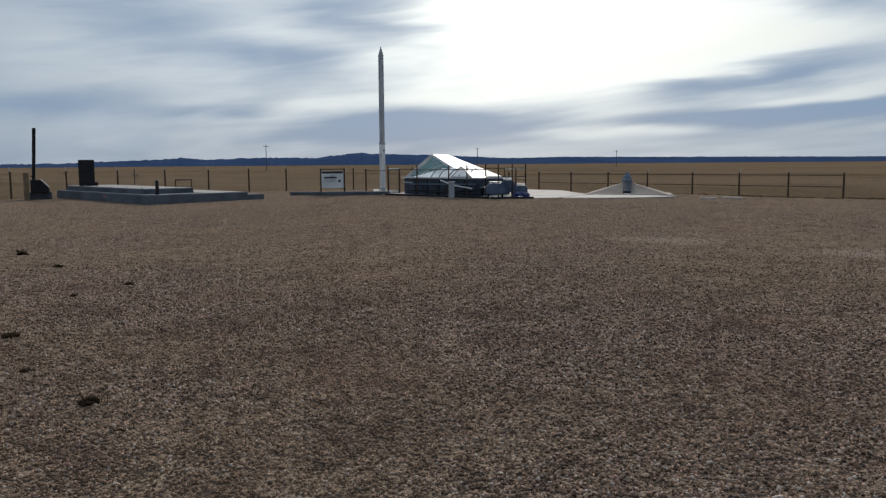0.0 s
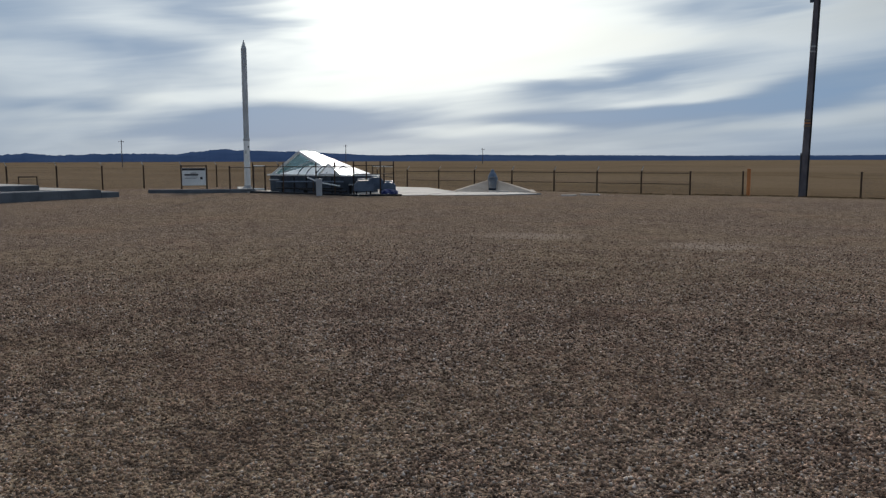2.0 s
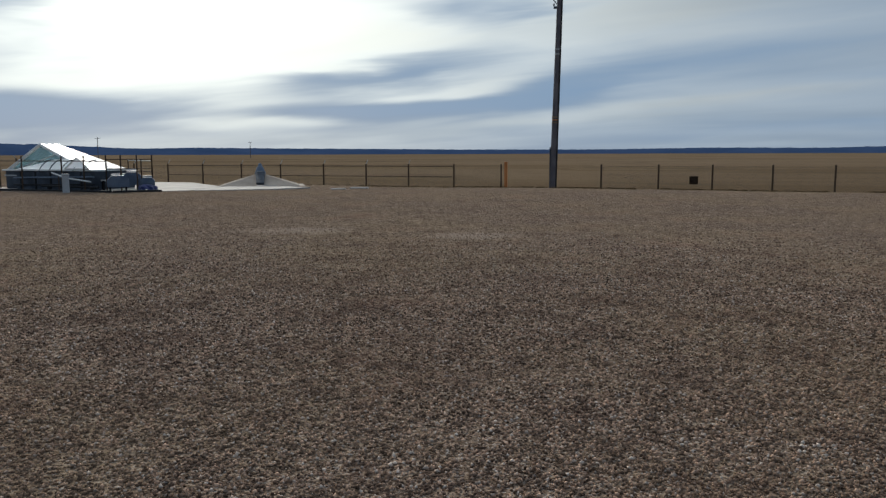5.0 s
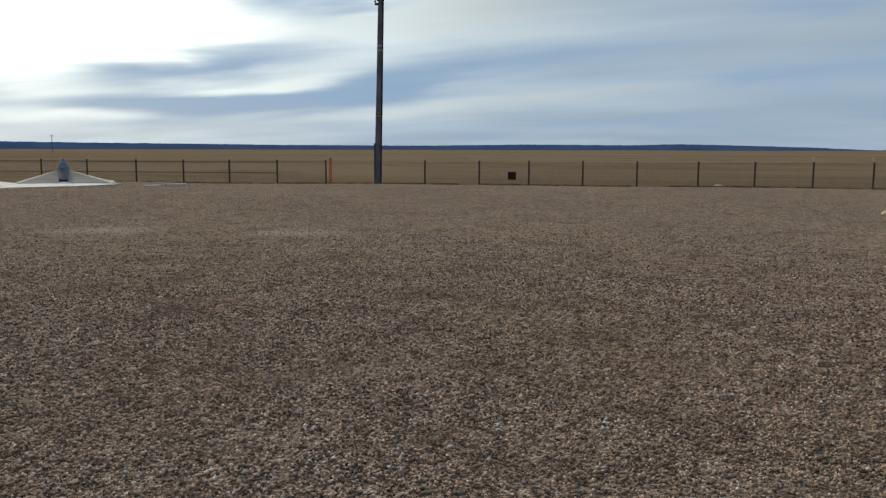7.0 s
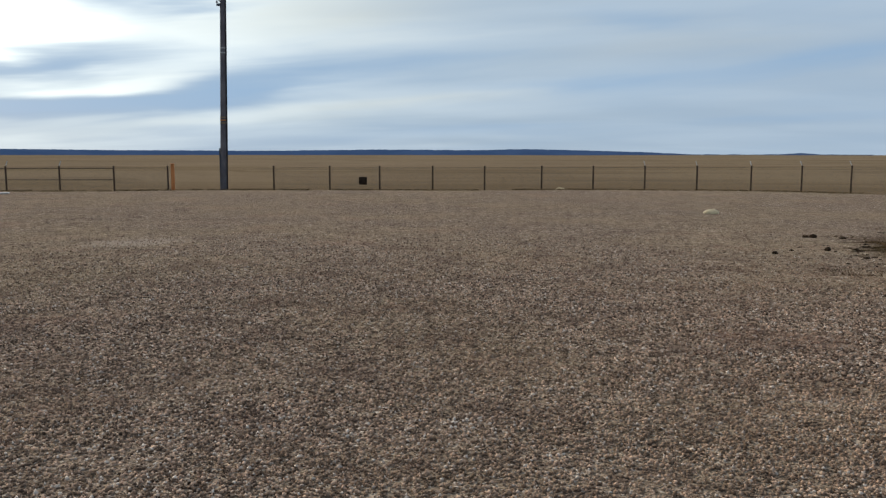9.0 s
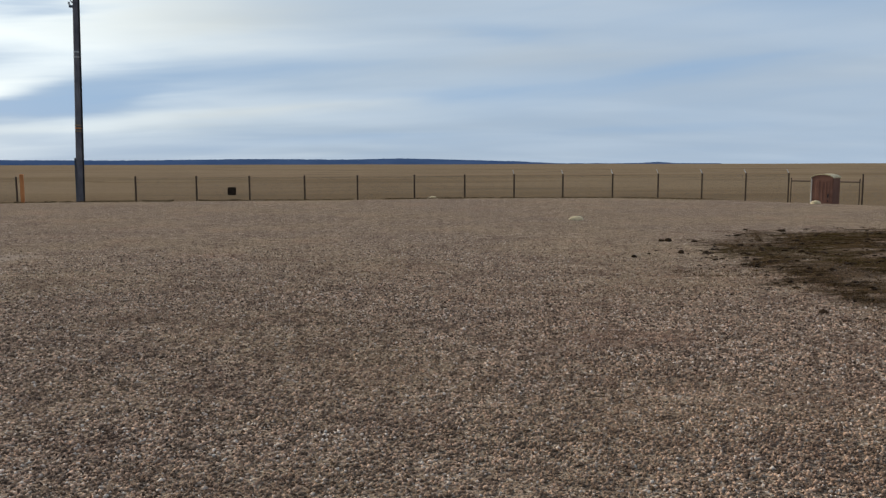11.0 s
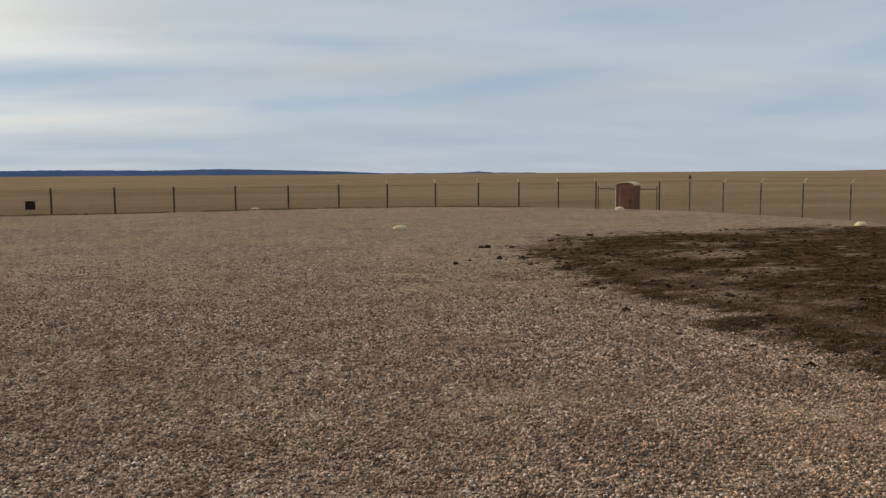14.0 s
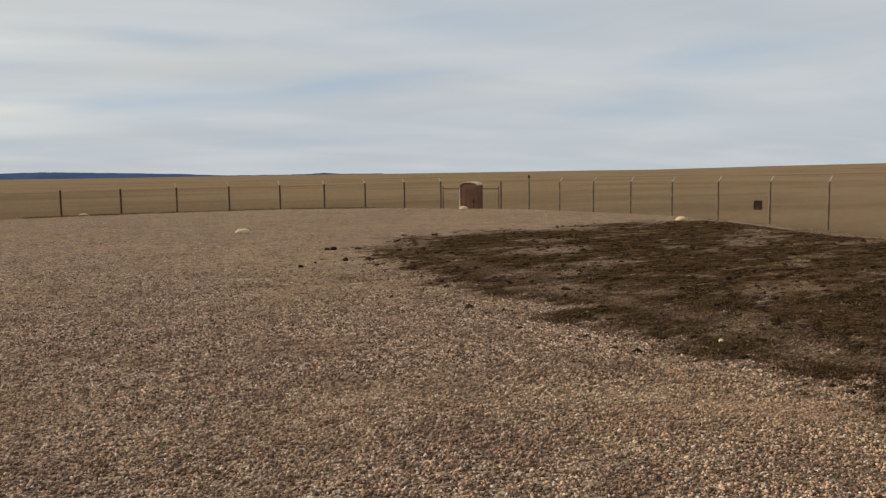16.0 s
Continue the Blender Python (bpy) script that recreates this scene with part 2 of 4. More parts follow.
def dark_mask(m, x, y):
    """1 on the bare earth, with a rim drawn out into streaks."""
    cx, cy, hx, hy, rr = DARK
    x = m.math("SUBTRACT", x, m.math("MULTIPLY", m.math("SUBTRACT", y, 9.0), DARK_SLANT))
    ux = m.math("MAXIMUM", m.math("SUBTRACT", m.math("ABSOLUTE", m.math("SUBTRACT", x, cx)), hx - rr), 0.0)
    uy = m.math("MAXIMUM", m.math("SUBTRACT", m.math("ABSOLUTE", m.math("SUBTRACT", y, cy)), hy - rr), 0.0)
    rim = m.math("SUBTRACT", m.math("SQRT", m.math("ADD", m.math("MULTIPLY", ux, ux), m.math("MULTIPLY", uy, uy))), rr)
    streak = m.noise(0.6, 6, 0.68, m.stretch(0.7, 2.6, 1, DARK_GRAIN))
    rim = m.math("ADD", rim, m.math("MULTIPLY", m.math("SUBTRACT", streak, 0.5), 4.4))
    rim = m.math("ADD", rim, m.math("MULTIPLY", m.math("SUBTRACT", m.noise(2.2, 5, 0.7), 0.5), 2.0))
    bare = m.step(m.noise(1.3, 6, 0.75, m.stretch(0.7, 2.2, 1, DARK_GRAIN + 12)), 0.53, 0.68, 1.0, 0.3)
    bare = m.math("MULTIPLY", bare, m.step(m.noise(0.4, 5, 0.62, m.stretch(0.8, 1.7, 1, DARK_GRAIN + 30)), 0.52, 0.64, 1.0, 0.4))
    # a strip where gravel was raked back over the earth, just inside the near rim
    strip = m.math("ADD", m.math("SUBTRACT", x, cx - hx + 1.0), m.math("MULTIPLY", m.math("SUBTRACT", m.noise(0.7, 5, 0.65), 0.5), 2.6))
    strip = m.step(m.math("ABSOLUTE", strip), 0.1, 0.5, 0.2, 0.0)
    return m.math("MULTIPLY", m.math("MULTIPLY", m.step(rim, 0.6, -0.15), bare), m.math("SUBTRACT", 1.0, strip))


def ground_material():
    m = Mat("gravel_and_prairie", 1.0, 0.0, 0.0)
    sep = m.node("ShaderNodeSeparateXYZ")
    m.link(m.pos, sep.inputs[0])
    x, y = sep.outputs[0], sep.outputs[1]
    # loose crushed gravel
    vor = m.node("ShaderNodeTexVoronoi")
    vor.inputs["Scale"].default_value = 52.0
    m.link(m.pos, vor.inputs["Vector"])
    cell = m.node("ShaderNodeSeparateColor")
    m.link(vor.outputs["Color"], cell.inputs[0])
    coarse = m.noise(0.22, 4, 0.6)
    mid = m.noise(1.1, 5, 0.6)
    stone = m.mix(cell.outputs[0], (0.148, 0.102, 0.072), (0.429, 0.318, 0.234))
    stone = m.mix(m.step(cell.outputs[1], 0.86, 1.0), stone, (0.629, 0.529, 0.444))
    stone = m.mix(m.step(m.noise(17.0, 4, 0.8), 0.46, 0.60, 0.0, 0.85), stone, (0.068, 0.044, 0.032))
    stone = m.mix(m.step(m.noise(26.0, 3, 0.75), 0.57, 0.68, 0.0, 0.7), stone, (0.629, 0.519, 0.434))
    stone = m.mix(m.step(coarse, 0.4, 0.62, 0.0, 0.5), stone, (0.316, 0.235, 0.152))
    stone = m.mix(m.step(mid, 0.45, 0.7, 0.0, 0.55), stone, (0.163, 0.110, 0.083))
    stone = m.mix(m.step(m.noise(0.45, 5, 0.65), 0.52, 0.7, 0.0, 0.4), stone, (0.316, 0.201, 0.150))
    # shade of clumps and hollows, painted as dark mottling
    stone = m.mix(m.step(m.noise(8.0, 3, 0.6), 0.52, 0.62, 0.0, 0.6), stone, (0.070, 0.049, 0.038))
    clot = m.noise(4.5, 6, 0.75)
    stone = m.mix(m.step(clot, 0.50, 0.66, 0.0, 0.6), stone, (0.124, 0.079, 0.060))
    stone = m.mix(m.step(clot, 0.46, 0.34, 0.0, 0.45), stone, (0.514, 0.402, 0.304))
    # prairie grass beyond the bank
    g1 = m.noise(0.012, 6, 0.6, m.stretch(1, 2.2, 1, 40))
    g2 = m.noise(1.6, 6, 0.7)
    grass = m.mix(m.step(g1, 0.4, 0.6), (0.165, 0.115, 0.069), (0.225, 0.161, 0.1))
    grass = m.mix(m.step(m.noise(0.004, 5, 0.6, m.stretch(1, 3.0, 1, 25)), 0.42, 0.6, 0.0, 0.6), grass, (0.235, 0.168, 0.112))
    grass = m.mix(m.step(m.noise(0.03, 4, 0.6, m.stretch(1, 2.0, 1, 60)), 0.52, 0.68, 0.0, 0.5), grass, (0.125, 0.094, 0.062))
    grass = m.mix(m.step(g2, 0.45, 0.75, 0.0, 0.5), grass, (0.10, 0.073, 0.048))
    x0, y0, x1, y1, r = PAD
    qx = m.math("SUBTRACT", m.math("ABSOLUTE", m.math("SUBTRACT", x, (x0 + x1) / 2)), (x1 - x0) / 2 - 0.4 - r)
    qy = m.math("SUBTRACT", m.math("ABSOLUTE", m.math("SUBTRACT", y, (y0 + y1) / 2)), (y1 - y0) / 2 - 0.4 - r)
    qx, qy = m.math("MAXIMUM", qx, 0.0), m.math("MAXIMUM", qy, 0.0)
    d = m.math("SUBTRACT", m.math("SQRT", m.math("ADD", m.math("MULTIPLY", qx, qx), m.math("MULTIPLY", qy, qy))), r)
    d = m.math("ADD", d, m.math("MULTIPLY", m.math("SUBTRACT", mid, 0.5), 2.2))
    tone = m.mix(m.step(d, 0.2, 2.2), stone, grass)
    # dark bare earth with dead weeds
    dark = dark_mask(m, x, y)
    earth = m.mix(m.step(m.noise(1.3, 6, 0.72, m.stretch(1.0, 2.2, 1, DARK_GRAIN)), 0.38, 0.66), (0.012, 0.008, 0.0035), (0.08, 0.048, 0.024))
    earth = m.mix(m.step(m.noise(0.35, 3, 0.6), 0.45, 0.7, 0.0, 0.6), earth, (0.042, 0.03, 0.01))
    earth = m.mix(m.step(m.noise(9.0, 5, 0.7), 0.52, 0.68, 0.0, 0.7), earth, (0.19, 0.125, 0.07))
    tone = m.mix(dark, tone, earth)
    # pale worn spots of caked clay
    for cx, cy, rx, ry, turn in PALE:
        w = m.math("MULTIPLY", m.math("SUBTRACT", m.noise(1.4, 4, 0.6), 0.5), 1.6)
        tone = m.mix(m.math("MULTIPLY", plane_mask(m, x, y, cx, cy, rx, ry, turn, 0.6, w), 0.5), tone, (0.41, 0.33, 0.265))
    edge = m.step(vor.outputs["Distance"], 0.0, 0.6, 1.0, 0.0)
    m.bump(m.math("ADD", m.math("MULTIPLY", edge, 1.0), m.math("MULTIPLY", mid, 0.6)), 0.9, 0.02)
    return m.colour(tone)


PALE = [(-9.1, 15.0, 1.1, 0.7, 40), (-5.2, 15.3, 0.9, 0.6, 20)]
GROUND = ground_material()


def stone_material(name, low, high, spot):
    m = Mat(name, 0.9, 0.0, 0.08)
    rnd = m.geo.outputs["Random Per Island"]
    tone = m.mix(rnd, low, high)
    pick = m.math("FRACT", m.math("MULTIPLY", rnd, 37.0))
    tone = m.mix(m.step(pick, 0.88, 0.96, 0.0, spot), tone, (0.76, 0.65, 0.56))
    tone = m.mix(m.step(pick, 0.24, 0.12, 0.0, spot), tone, (0.06, 0.038, 0.03))
    tone = m.mix(m.step(m.noise(0.22, 4, 0.6), 0.4, 0.65, 0.0, 0.4), tone, (0.285, 0.191, 0.114))
    tone = m.mix(m.step(m.noise(1.1, 5, 0.6), 0.45, 0.7, 0.0, 0.5), tone, (0.133, 0.076, 0.055))
    tone = m.mix(m.step(m.noise(0.45, 5, 0.65), 0.52, 0.7, 0.0, 0.4), tone, (0.295, 0.170, 0.119))
    # clump shading put into the stone colour as dark blotches
    tone = m.mix(m.step(m.noise(8.0, 3, 0.6), 0.52, 0.62, 0.0, 0.5), tone, (0.06, 0.039, 0.028))
    tone = m.mix(m.step(m.noise(4.5, 6, 0.75), 0.50, 0.66, 0.0, 0.3), tone, (0.12, 0.078, 0.056))
    sep = m.node("ShaderNodeSeparateXYZ")
    m.link(m.pos, sep.inputs[0])
    mud = m.math("MULTIPLY", dark_mask(m, sep.outputs[0], sep.outputs[1]), m.step(pick, 0.1, 0.3, 0.5, 0.95))
    return m.colour(m.mix(mud, tone, (0.04, 0.025, 0.012)))


STONE = stone_material("gravel_stone", (0.03, 0.019, 0.013), (0.655, 0.438, 0.312), 0.8)
GRIT = stone_material("fine_gravel_stone", (0.123, 0.091, 0.071), (0.445, 0.343, 0.250), 0.32)
HILL = worn("hazed_wooded_hills", (0.016, 0.03, 0.05), (0.024, 0.042, 0.07), 1.0, 0, 0.004, 0.03, 0.0, False, 0.0)
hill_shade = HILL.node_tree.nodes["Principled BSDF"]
# distance haze painted as a blue glow, uneven with the folds of the hills
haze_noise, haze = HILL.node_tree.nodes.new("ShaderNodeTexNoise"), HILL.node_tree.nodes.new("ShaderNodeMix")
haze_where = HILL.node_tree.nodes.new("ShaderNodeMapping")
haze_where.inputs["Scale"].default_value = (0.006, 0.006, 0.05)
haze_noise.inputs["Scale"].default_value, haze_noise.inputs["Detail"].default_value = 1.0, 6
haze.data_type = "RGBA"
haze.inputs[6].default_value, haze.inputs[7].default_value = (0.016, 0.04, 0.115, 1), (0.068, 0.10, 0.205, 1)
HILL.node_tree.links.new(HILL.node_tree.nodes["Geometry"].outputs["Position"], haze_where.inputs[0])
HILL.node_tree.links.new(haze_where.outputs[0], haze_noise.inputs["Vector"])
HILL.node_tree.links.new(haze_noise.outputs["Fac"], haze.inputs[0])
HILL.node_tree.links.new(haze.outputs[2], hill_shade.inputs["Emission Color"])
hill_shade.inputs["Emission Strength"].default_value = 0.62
POST = worn("rusty_steel_post", (0.06, 0.04, 0.028), (0.10, 0.066, 0.046), 0.75, 0.2, 3, 40)
OLDSTEEL = worn("weathered_steel", (0.12, 0.088, 0.062), (0.19, 0.145, 0.108), 0.7, 0.2, 3, 40)
GALV = worn("galvanised_steel", (0.30, 0.30, 0.29), (0.42, 0.42, 0.41), 0.55, 0.5, 3, 40)
WIRE = worn("fence_wire", (0.10, 0.085, 0.07), (0.15, 0.13, 0.11), 0.7, 0.3, 2, 30, 0.0, False)
WHITE = worn("white_paint", (0.66, 0.66, 0.64), (0.78, 0.78, 0.76), 0.5, 0, 1.5, 30, 0.08)
GREYPAINT = worn("grey_paint", (0.34, 0.35, 0.36), (0.46, 0.47, 0.48), 0.55, 0, 1.2, 20, 0.08)
CONCRETE = worn("concrete", (0.36, 0.315, 0.275), (0.48, 0.43, 0.38), 0.88, 0, 0.7, 18, 0.25)
SANDCON = worn("sandy_concrete", (0.34, 0.275, 0.22), (0.46, 0.38, 0.31), 0.9, 0, 0.9, 18, 0.3)
SLABTOP = worn("pale_concrete", (0.34, 0.315, 0.29), (0.45, 0.42, 0.39), 0.8, 0, 0.8, 16, 0.2)
DARKCON = worn("stained_concrete", (0.088, 0.096, 0.108), (0.14, 0.15, 0.165), 0.85, 0, 0.9, 18, 0.25)
BLACK = worn("black_steel", (0.012, 0.012, 0.014), (0.022, 0.022, 0.024), 0.55, 0.1, 2, 30, 0.05)
DARKSTEEL = worn("dark_steel_curb", (0.035, 0.045, 0.062), (0.07, 0.085, 0.11), 0.55, 0.1, 2, 30, 0.05)
BLUEGREY = worn("blue_grey_steel", (0.12, 0.155, 0.21), (0.19, 0.23, 0.29), 0.6, 0.1, 1.5, 20, 0.08)
CABINET = worn("dark_blue_grey_steel", (0.075, 0.1, 0.15), (0.12, 0.15, 0.2), 0.55, 0.1, 1.5, 20, 0.08)
NAVY = worn("navy_tarpaulin", (0.014, 0.02, 0.085), (0.03, 0.045, 0.15), 0.45, 0, 2, 20, 0.2)
WOOD = worn("weathered_pole_wood", (0.085, 0.08, 0.092), (0.15, 0.14, 0.15), 0.85, 0, 1.2, 30, 0.4)
ORANGE = worn("orange_marker", (0.40, 0.15, 0.05), (0.50, 0.20, 0.07), 0.6, 0, 2, 30, 0.05)
TAN = worn("tan_plastic", (0.165, 0.08, 0.056), (0.21, 0.106, 0.076), 0.7, 0, 1.5, 25, 0.05, True, 0.05)
CREAM = worn("cream_stone", (0.44, 0.34, 0.19), (0.57, 0.46, 0.28), 0.55, 0, 5, 40, 0.1, False)
TIMBER = worn("tan_timber", (0.17, 0.12, 0.075), (0.25, 0.18, 0.11), 0.8, 0, 3, 40, 0.2)
WEED = worn("dead_weed", (0.042, 0.025, 0.011), (0.16, 0.096, 0.045), 0.9, 0, 3, 30, 0.0, False, 0.05)
STRAW = worn("dry_straw", (0.12, 0.08, 0.04), (0.21, 0.15, 0.085), 0.9, 0, 3, 30, 0.0, False, 0.05)
SOIL = worn("dark_soil", (0.018, 0.011, 0.006), (0.042, 0.025, 0.014), 0.95, 0, 4, 40, 0.3, False, 0.05)
DARKSIGN = worn("faded_dark_sign", (0.022, 0.015, 0.011), (0.04, 0.028, 0.02), 0.9, 0, 5, 40, 0.0, False, 0.03)
INK = worn("dark_print", (0.03, 0.03, 0.035), (0.05, 0.05, 0.055), 0.6, 0, 3, 30, 0.0, False)


def glass_material(name, colour, rough, mixin):
    m = Mat(name, rough)
    m.bsdf.inputs["Transmission Weight"].default_value = mixin
    m.bsdf.inputs["IOR"].default_value = 1.45
    film = m.noise(2.5, 5, 0.6)
    m.put(m.bsdf.inputs["Roughness"], m.step(film, 0.3, 0.7, rough * 0.9, rough * 1.1))
    return m.colour(m.mix(m.step(film, 0.4, 0.7), colour, tuple(min(1, v * 1.12) for v in colour)))


GLASS = glass_material("teal_glass", (0.16, 0.28, 0.33), 0.06, 0.75)
PANEL = glass_material("white_translucent_panel", (0.9, 0.92, 0.94), 0.36, 0.0)
PANEL.node_tree.nodes["Principled BSDF"].inputs["Metallic"].default_value = 0.6
panel_nodes = PANEL.node_tree
glow_through, half = panel_nodes.nodes.new("ShaderNodeBsdfTranslucent"), panel_nodes.nodes.new("ShaderNodeMixShader")
glow_through.inputs[0].default_value, half.inputs[0].default_value = (0.9, 0.92, 0.94, 1), 0.25
panel_nodes.links.new(panel_nodes.nodes["Principled BSDF"].outputs[0], half.inputs[1])
panel_nodes.links.new(glow_through.outputs[0], half.inputs[2])
panel_nodes.links.new(half.outputs[0], panel_nodes.nodes["Material Output"].inputs[0])


# ---- building helpers ----
def finish(name, bm, material):
    me = bpy.data.meshes.new(name)
    bm.normal_update()
    bm.to_mesh(me)
    bm.free()
    me.materials.append(material)
    return new(name, me)


def part(name, bm, material, parent, label=""):
    ob = finish(name, bm, material)
    ob.parent = parent
    if label:
        ob["label"] = label
    return ob


def thing(name, at, label, category, group="", turn=0.0, kind=""):
    ob = new(name)
    ob.empty_display_size = 0.2
    ob.matrix_basis = pose(*at, 0, 0, turn)
    return tagged(ob, label, category, group, kind)


def box(bm, c, s, rz=0.0, bevel=0.0, tilt=None):
    m = Matrix.Translation(c) @ Matrix.Rotation(radians(rz), 4, "Z")
    if tilt:
        m = m @ tilt
    made = bmesh.ops.create_cube(bm, size=1.0, matrix=m @ Matrix.Diagonal((*s, 1)))
    if bevel:
        edges = {e for v in made["verts"] for e in v.link_edges}
        bmesh.ops.bevel(bm, geom=list(edges), offset=bevel, segments=1, affect="EDGES")
    return bm


def rod(bm, a, b, r0, r1=None, seg=10, caps=True):
    a, b = Vector(a), Vector(b)
    m = Matrix.Translation((a + b) / 2) @ (b - a).to_track_quat("Z", "Y").to_matrix().to_4x4()
    bmesh.ops.create_cone(bm, cap_ends=caps, segments=seg, radius1=r0, radius2=r0 if r1 is None else r1, depth=(b - a).length, matrix=m)
    return bm


def lathe(bm, profile, seg=20, at=(0, 0, 0), flat=1.0):
    rings = []
    for r, z in profile:
        rings.append([bm.verts.new((at[0] + r * math.cos(2 * math.pi * i / seg), at[1] + flat * r * math.sin(2 * math.pi * i / seg), at[2] + z)) for i in range(seg)])
    for p, q in zip(rings, rings[1:]):
        for i in range(seg):
            bm.faces.new((p[i], p[(i + 1) % seg], q[(i + 1) % seg], q[i]))
    bm.faces.new(rings[0][::-1]), bm.faces.new(rings[-1])
    return bm


def slab(bm, corners, thick):
    """A plate over a flat polygon, thick along its normal."""
    pts = [Vector(c) for c in corners]
    n = (pts[1] - pts[0]).cross(pts[2] - pts[0]).normalized() * thick
    lo, hi = [bm.verts.new(p) for p in pts], [bm.verts.new(p + n) for p in pts]
    bm.faces.new(lo[::-1]), bm.faces.new(hi)
    k = len(pts)
    for i in range(k):
        bm.faces.new((lo[i], lo[(i + 1) % k], hi[(i + 1) % k], hi[i]))
    return bm


def B():
    return bmesh.new()


def polar(az, d):
    return -d * math.sin(radians(az)), d * math.cos(radians(az))


# ---- ground ----
def build_ground():
    radii = [0.3 + 0.6 * i for i in range(110)]
    while radii[-1] < 4850:
        radii.append(radii[-1] * 1.075)
    seg = 420
    vs, fs = [(0, 0, height(0, 0))], []
    for r in radii:
        for i in range(seg):
            a = 2 * math.pi * i / seg
            vs.append((r * math.cos(a), r * math.sin(a), height(r * math.cos(a), r * math.sin(a))))
    fs += [(0, 1 + i, 1 + (i + 1) % seg) for i in range(seg)]
    for k in range(len(radii) - 1):
        p, q = 1 + k * seg, 1 + (k + 1) * seg
        fs += [(p + i, q + i, q + (i + 1) % seg, p + (i + 1) % seg) for i in range(seg)]
    me = bpy.data.meshes.new("ground")
    me.from_pydata(vs, [], fs)
    me.polygons.foreach_set("use_smooth", [True] * len(fs))
    me.materials.append(GROUND)
    tagged(new("ground", me), "brown gravel pad with tan dry prairie running to the horizon", "ground", kind="structure")


build_ground()


def hills():
    """Wooded hills on the skyline, low towards the gate side."""
    line_az = [-30, -28, -26.8, -25.6, -24, -20, -17, -12.6, -8.6, -4.6, 2, 10, 20, 26, 32, 38, 42, 48, 50, 53, 56, 60, 63.5, 65, 67, 73, 80, 100]
    line_el = [0.0, 0.02, 0.11, 0.03, 0.01, 0.02, 0.17, 0.3, 0.4, 0.32, 0.37, 0.27, 0.3, 0.36, 0.4, 0.46, 0.4, 0.68, 0.72, 0.84, 0.5, 0.54, 0.4, 0.56, 0.42, 0.2, 0.16, 0.1]

    def crest(az):
        rough = ease(40, 55, az) * 0.045 + 0.022
        trees = ease(50, 55, az) * 0.05 * max(0.0, noise.noise((az * 0.6, 1, 5)) + 0.45) * abs(noise.noise((az * 2.6, 11, 2)) + 0.6 * noise.noise((az * 6.5, 2, 9))) * 2.2
        return np.interp(az, line_az, line_el) + trees + rough * (noise.noise((az * 1.3, 3, 0)) + 0.7 * noise.noise((az * 4, 7, 0)))
    vs, fs = [], []
    steps = np.arange(-31, 100, 0.07)
    for az in steps:
        h = max(0.0, crest(az)) * ease(-32, -29, az)
        for d, k in ((4200, -0.1), (4320, 0.55), (4450, 1.0), (4640, 0.6), (4780, -0.1)):
            x, y = polar(az, d)
            vs.append((x, y, EYE + d * math.tan(radians(h * k)) - (18 if k < 0 else 0)))
    for i in range(len(steps) - 1):
        for j in range(4):
            p = i * 5 + j
            fs.append((p, p + 1, p + 6, p + 5))
    me = bpy.data.meshes.new("backdrop_hills")
    me.from_pydata(vs, [], fs)
    me.polygons.foreach_set("use_smooth", [True] * len(fs))
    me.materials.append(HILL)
    tagged(new("backdrop_hills", me), "dark wooded hills with painted blue haze along the far skyline", "hills", kind="structure")


hills()


# ---- perimeter fence ----
FENCE_Y, FENCE_L, FENCE_T = 46.0, -49.7, 34.0


def fence_post(parent, at, top, arm, outward, material, arm_material):
    """A round steel post with a cap and, where it has one, an outward arm for barbed wire."""
    x, y, z = at
    bm = rod(B(), (x, y, z - 0.3), (x, y, top), 0.052, 0.05, 10)
    p = part("post", bm, material, parent)
    lathe_cap = lathe(B(), [(0.064, 0), (0.064, 0.02), (0.03, 0.05)], 10, (x, y, top))
    part("post_cap", lathe_cap, material, p)
    if arm:
        ox, oy = outward
        bm = B()
        box(bm, (x + 0.13 * ox, y + 0.13 * oy, top + 0.15), (0.03, 0.03, 0.4), 0, 0.0,
            Matrix.Rotation(0.72 * ox, 4, "Y") @ Matrix.Rotation(-0.72 * oy, 4, "X"))
        part("barb_arm", bm, arm_material, p)


def strand(bm, a, b, r):
    rod(bm, a, b, r, None, 4, False)


def fabric(bm, a, b, low, high, pitch=0.075):
    """Woven diagonal wires between two posts; a and b are points on the ground plan."""
    a, b = Vector((*a, 0)), Vector((*b, 0))
    way, run = (b - a).normalized(), (b - a).length
    h = high - low
    side = Vector((-way.y, way.x, 0)) * 0.0016
    k = -h
    while k < run:
        for up in (0, 1):
            s0, s1 = max(0, k), min(run, k + h)
            if s1 - s0 < 0.03:
                continue
            z0, z1 = (s0 - k, s1 - k) if up else (h - (s0 - k), h - (s1 - k))
            p, q = a + way * s0 + Vector((0, 0, low + z0)), a + way * s1 + Vector((0, 0, low + z1))
            t = Vector((0, 0, 0.0022))
            v = [bm.verts.new(c) for c in (p - t, p + t + side, q + t + side, q - t)]
            bm.faces.new(v)
        k += pitch


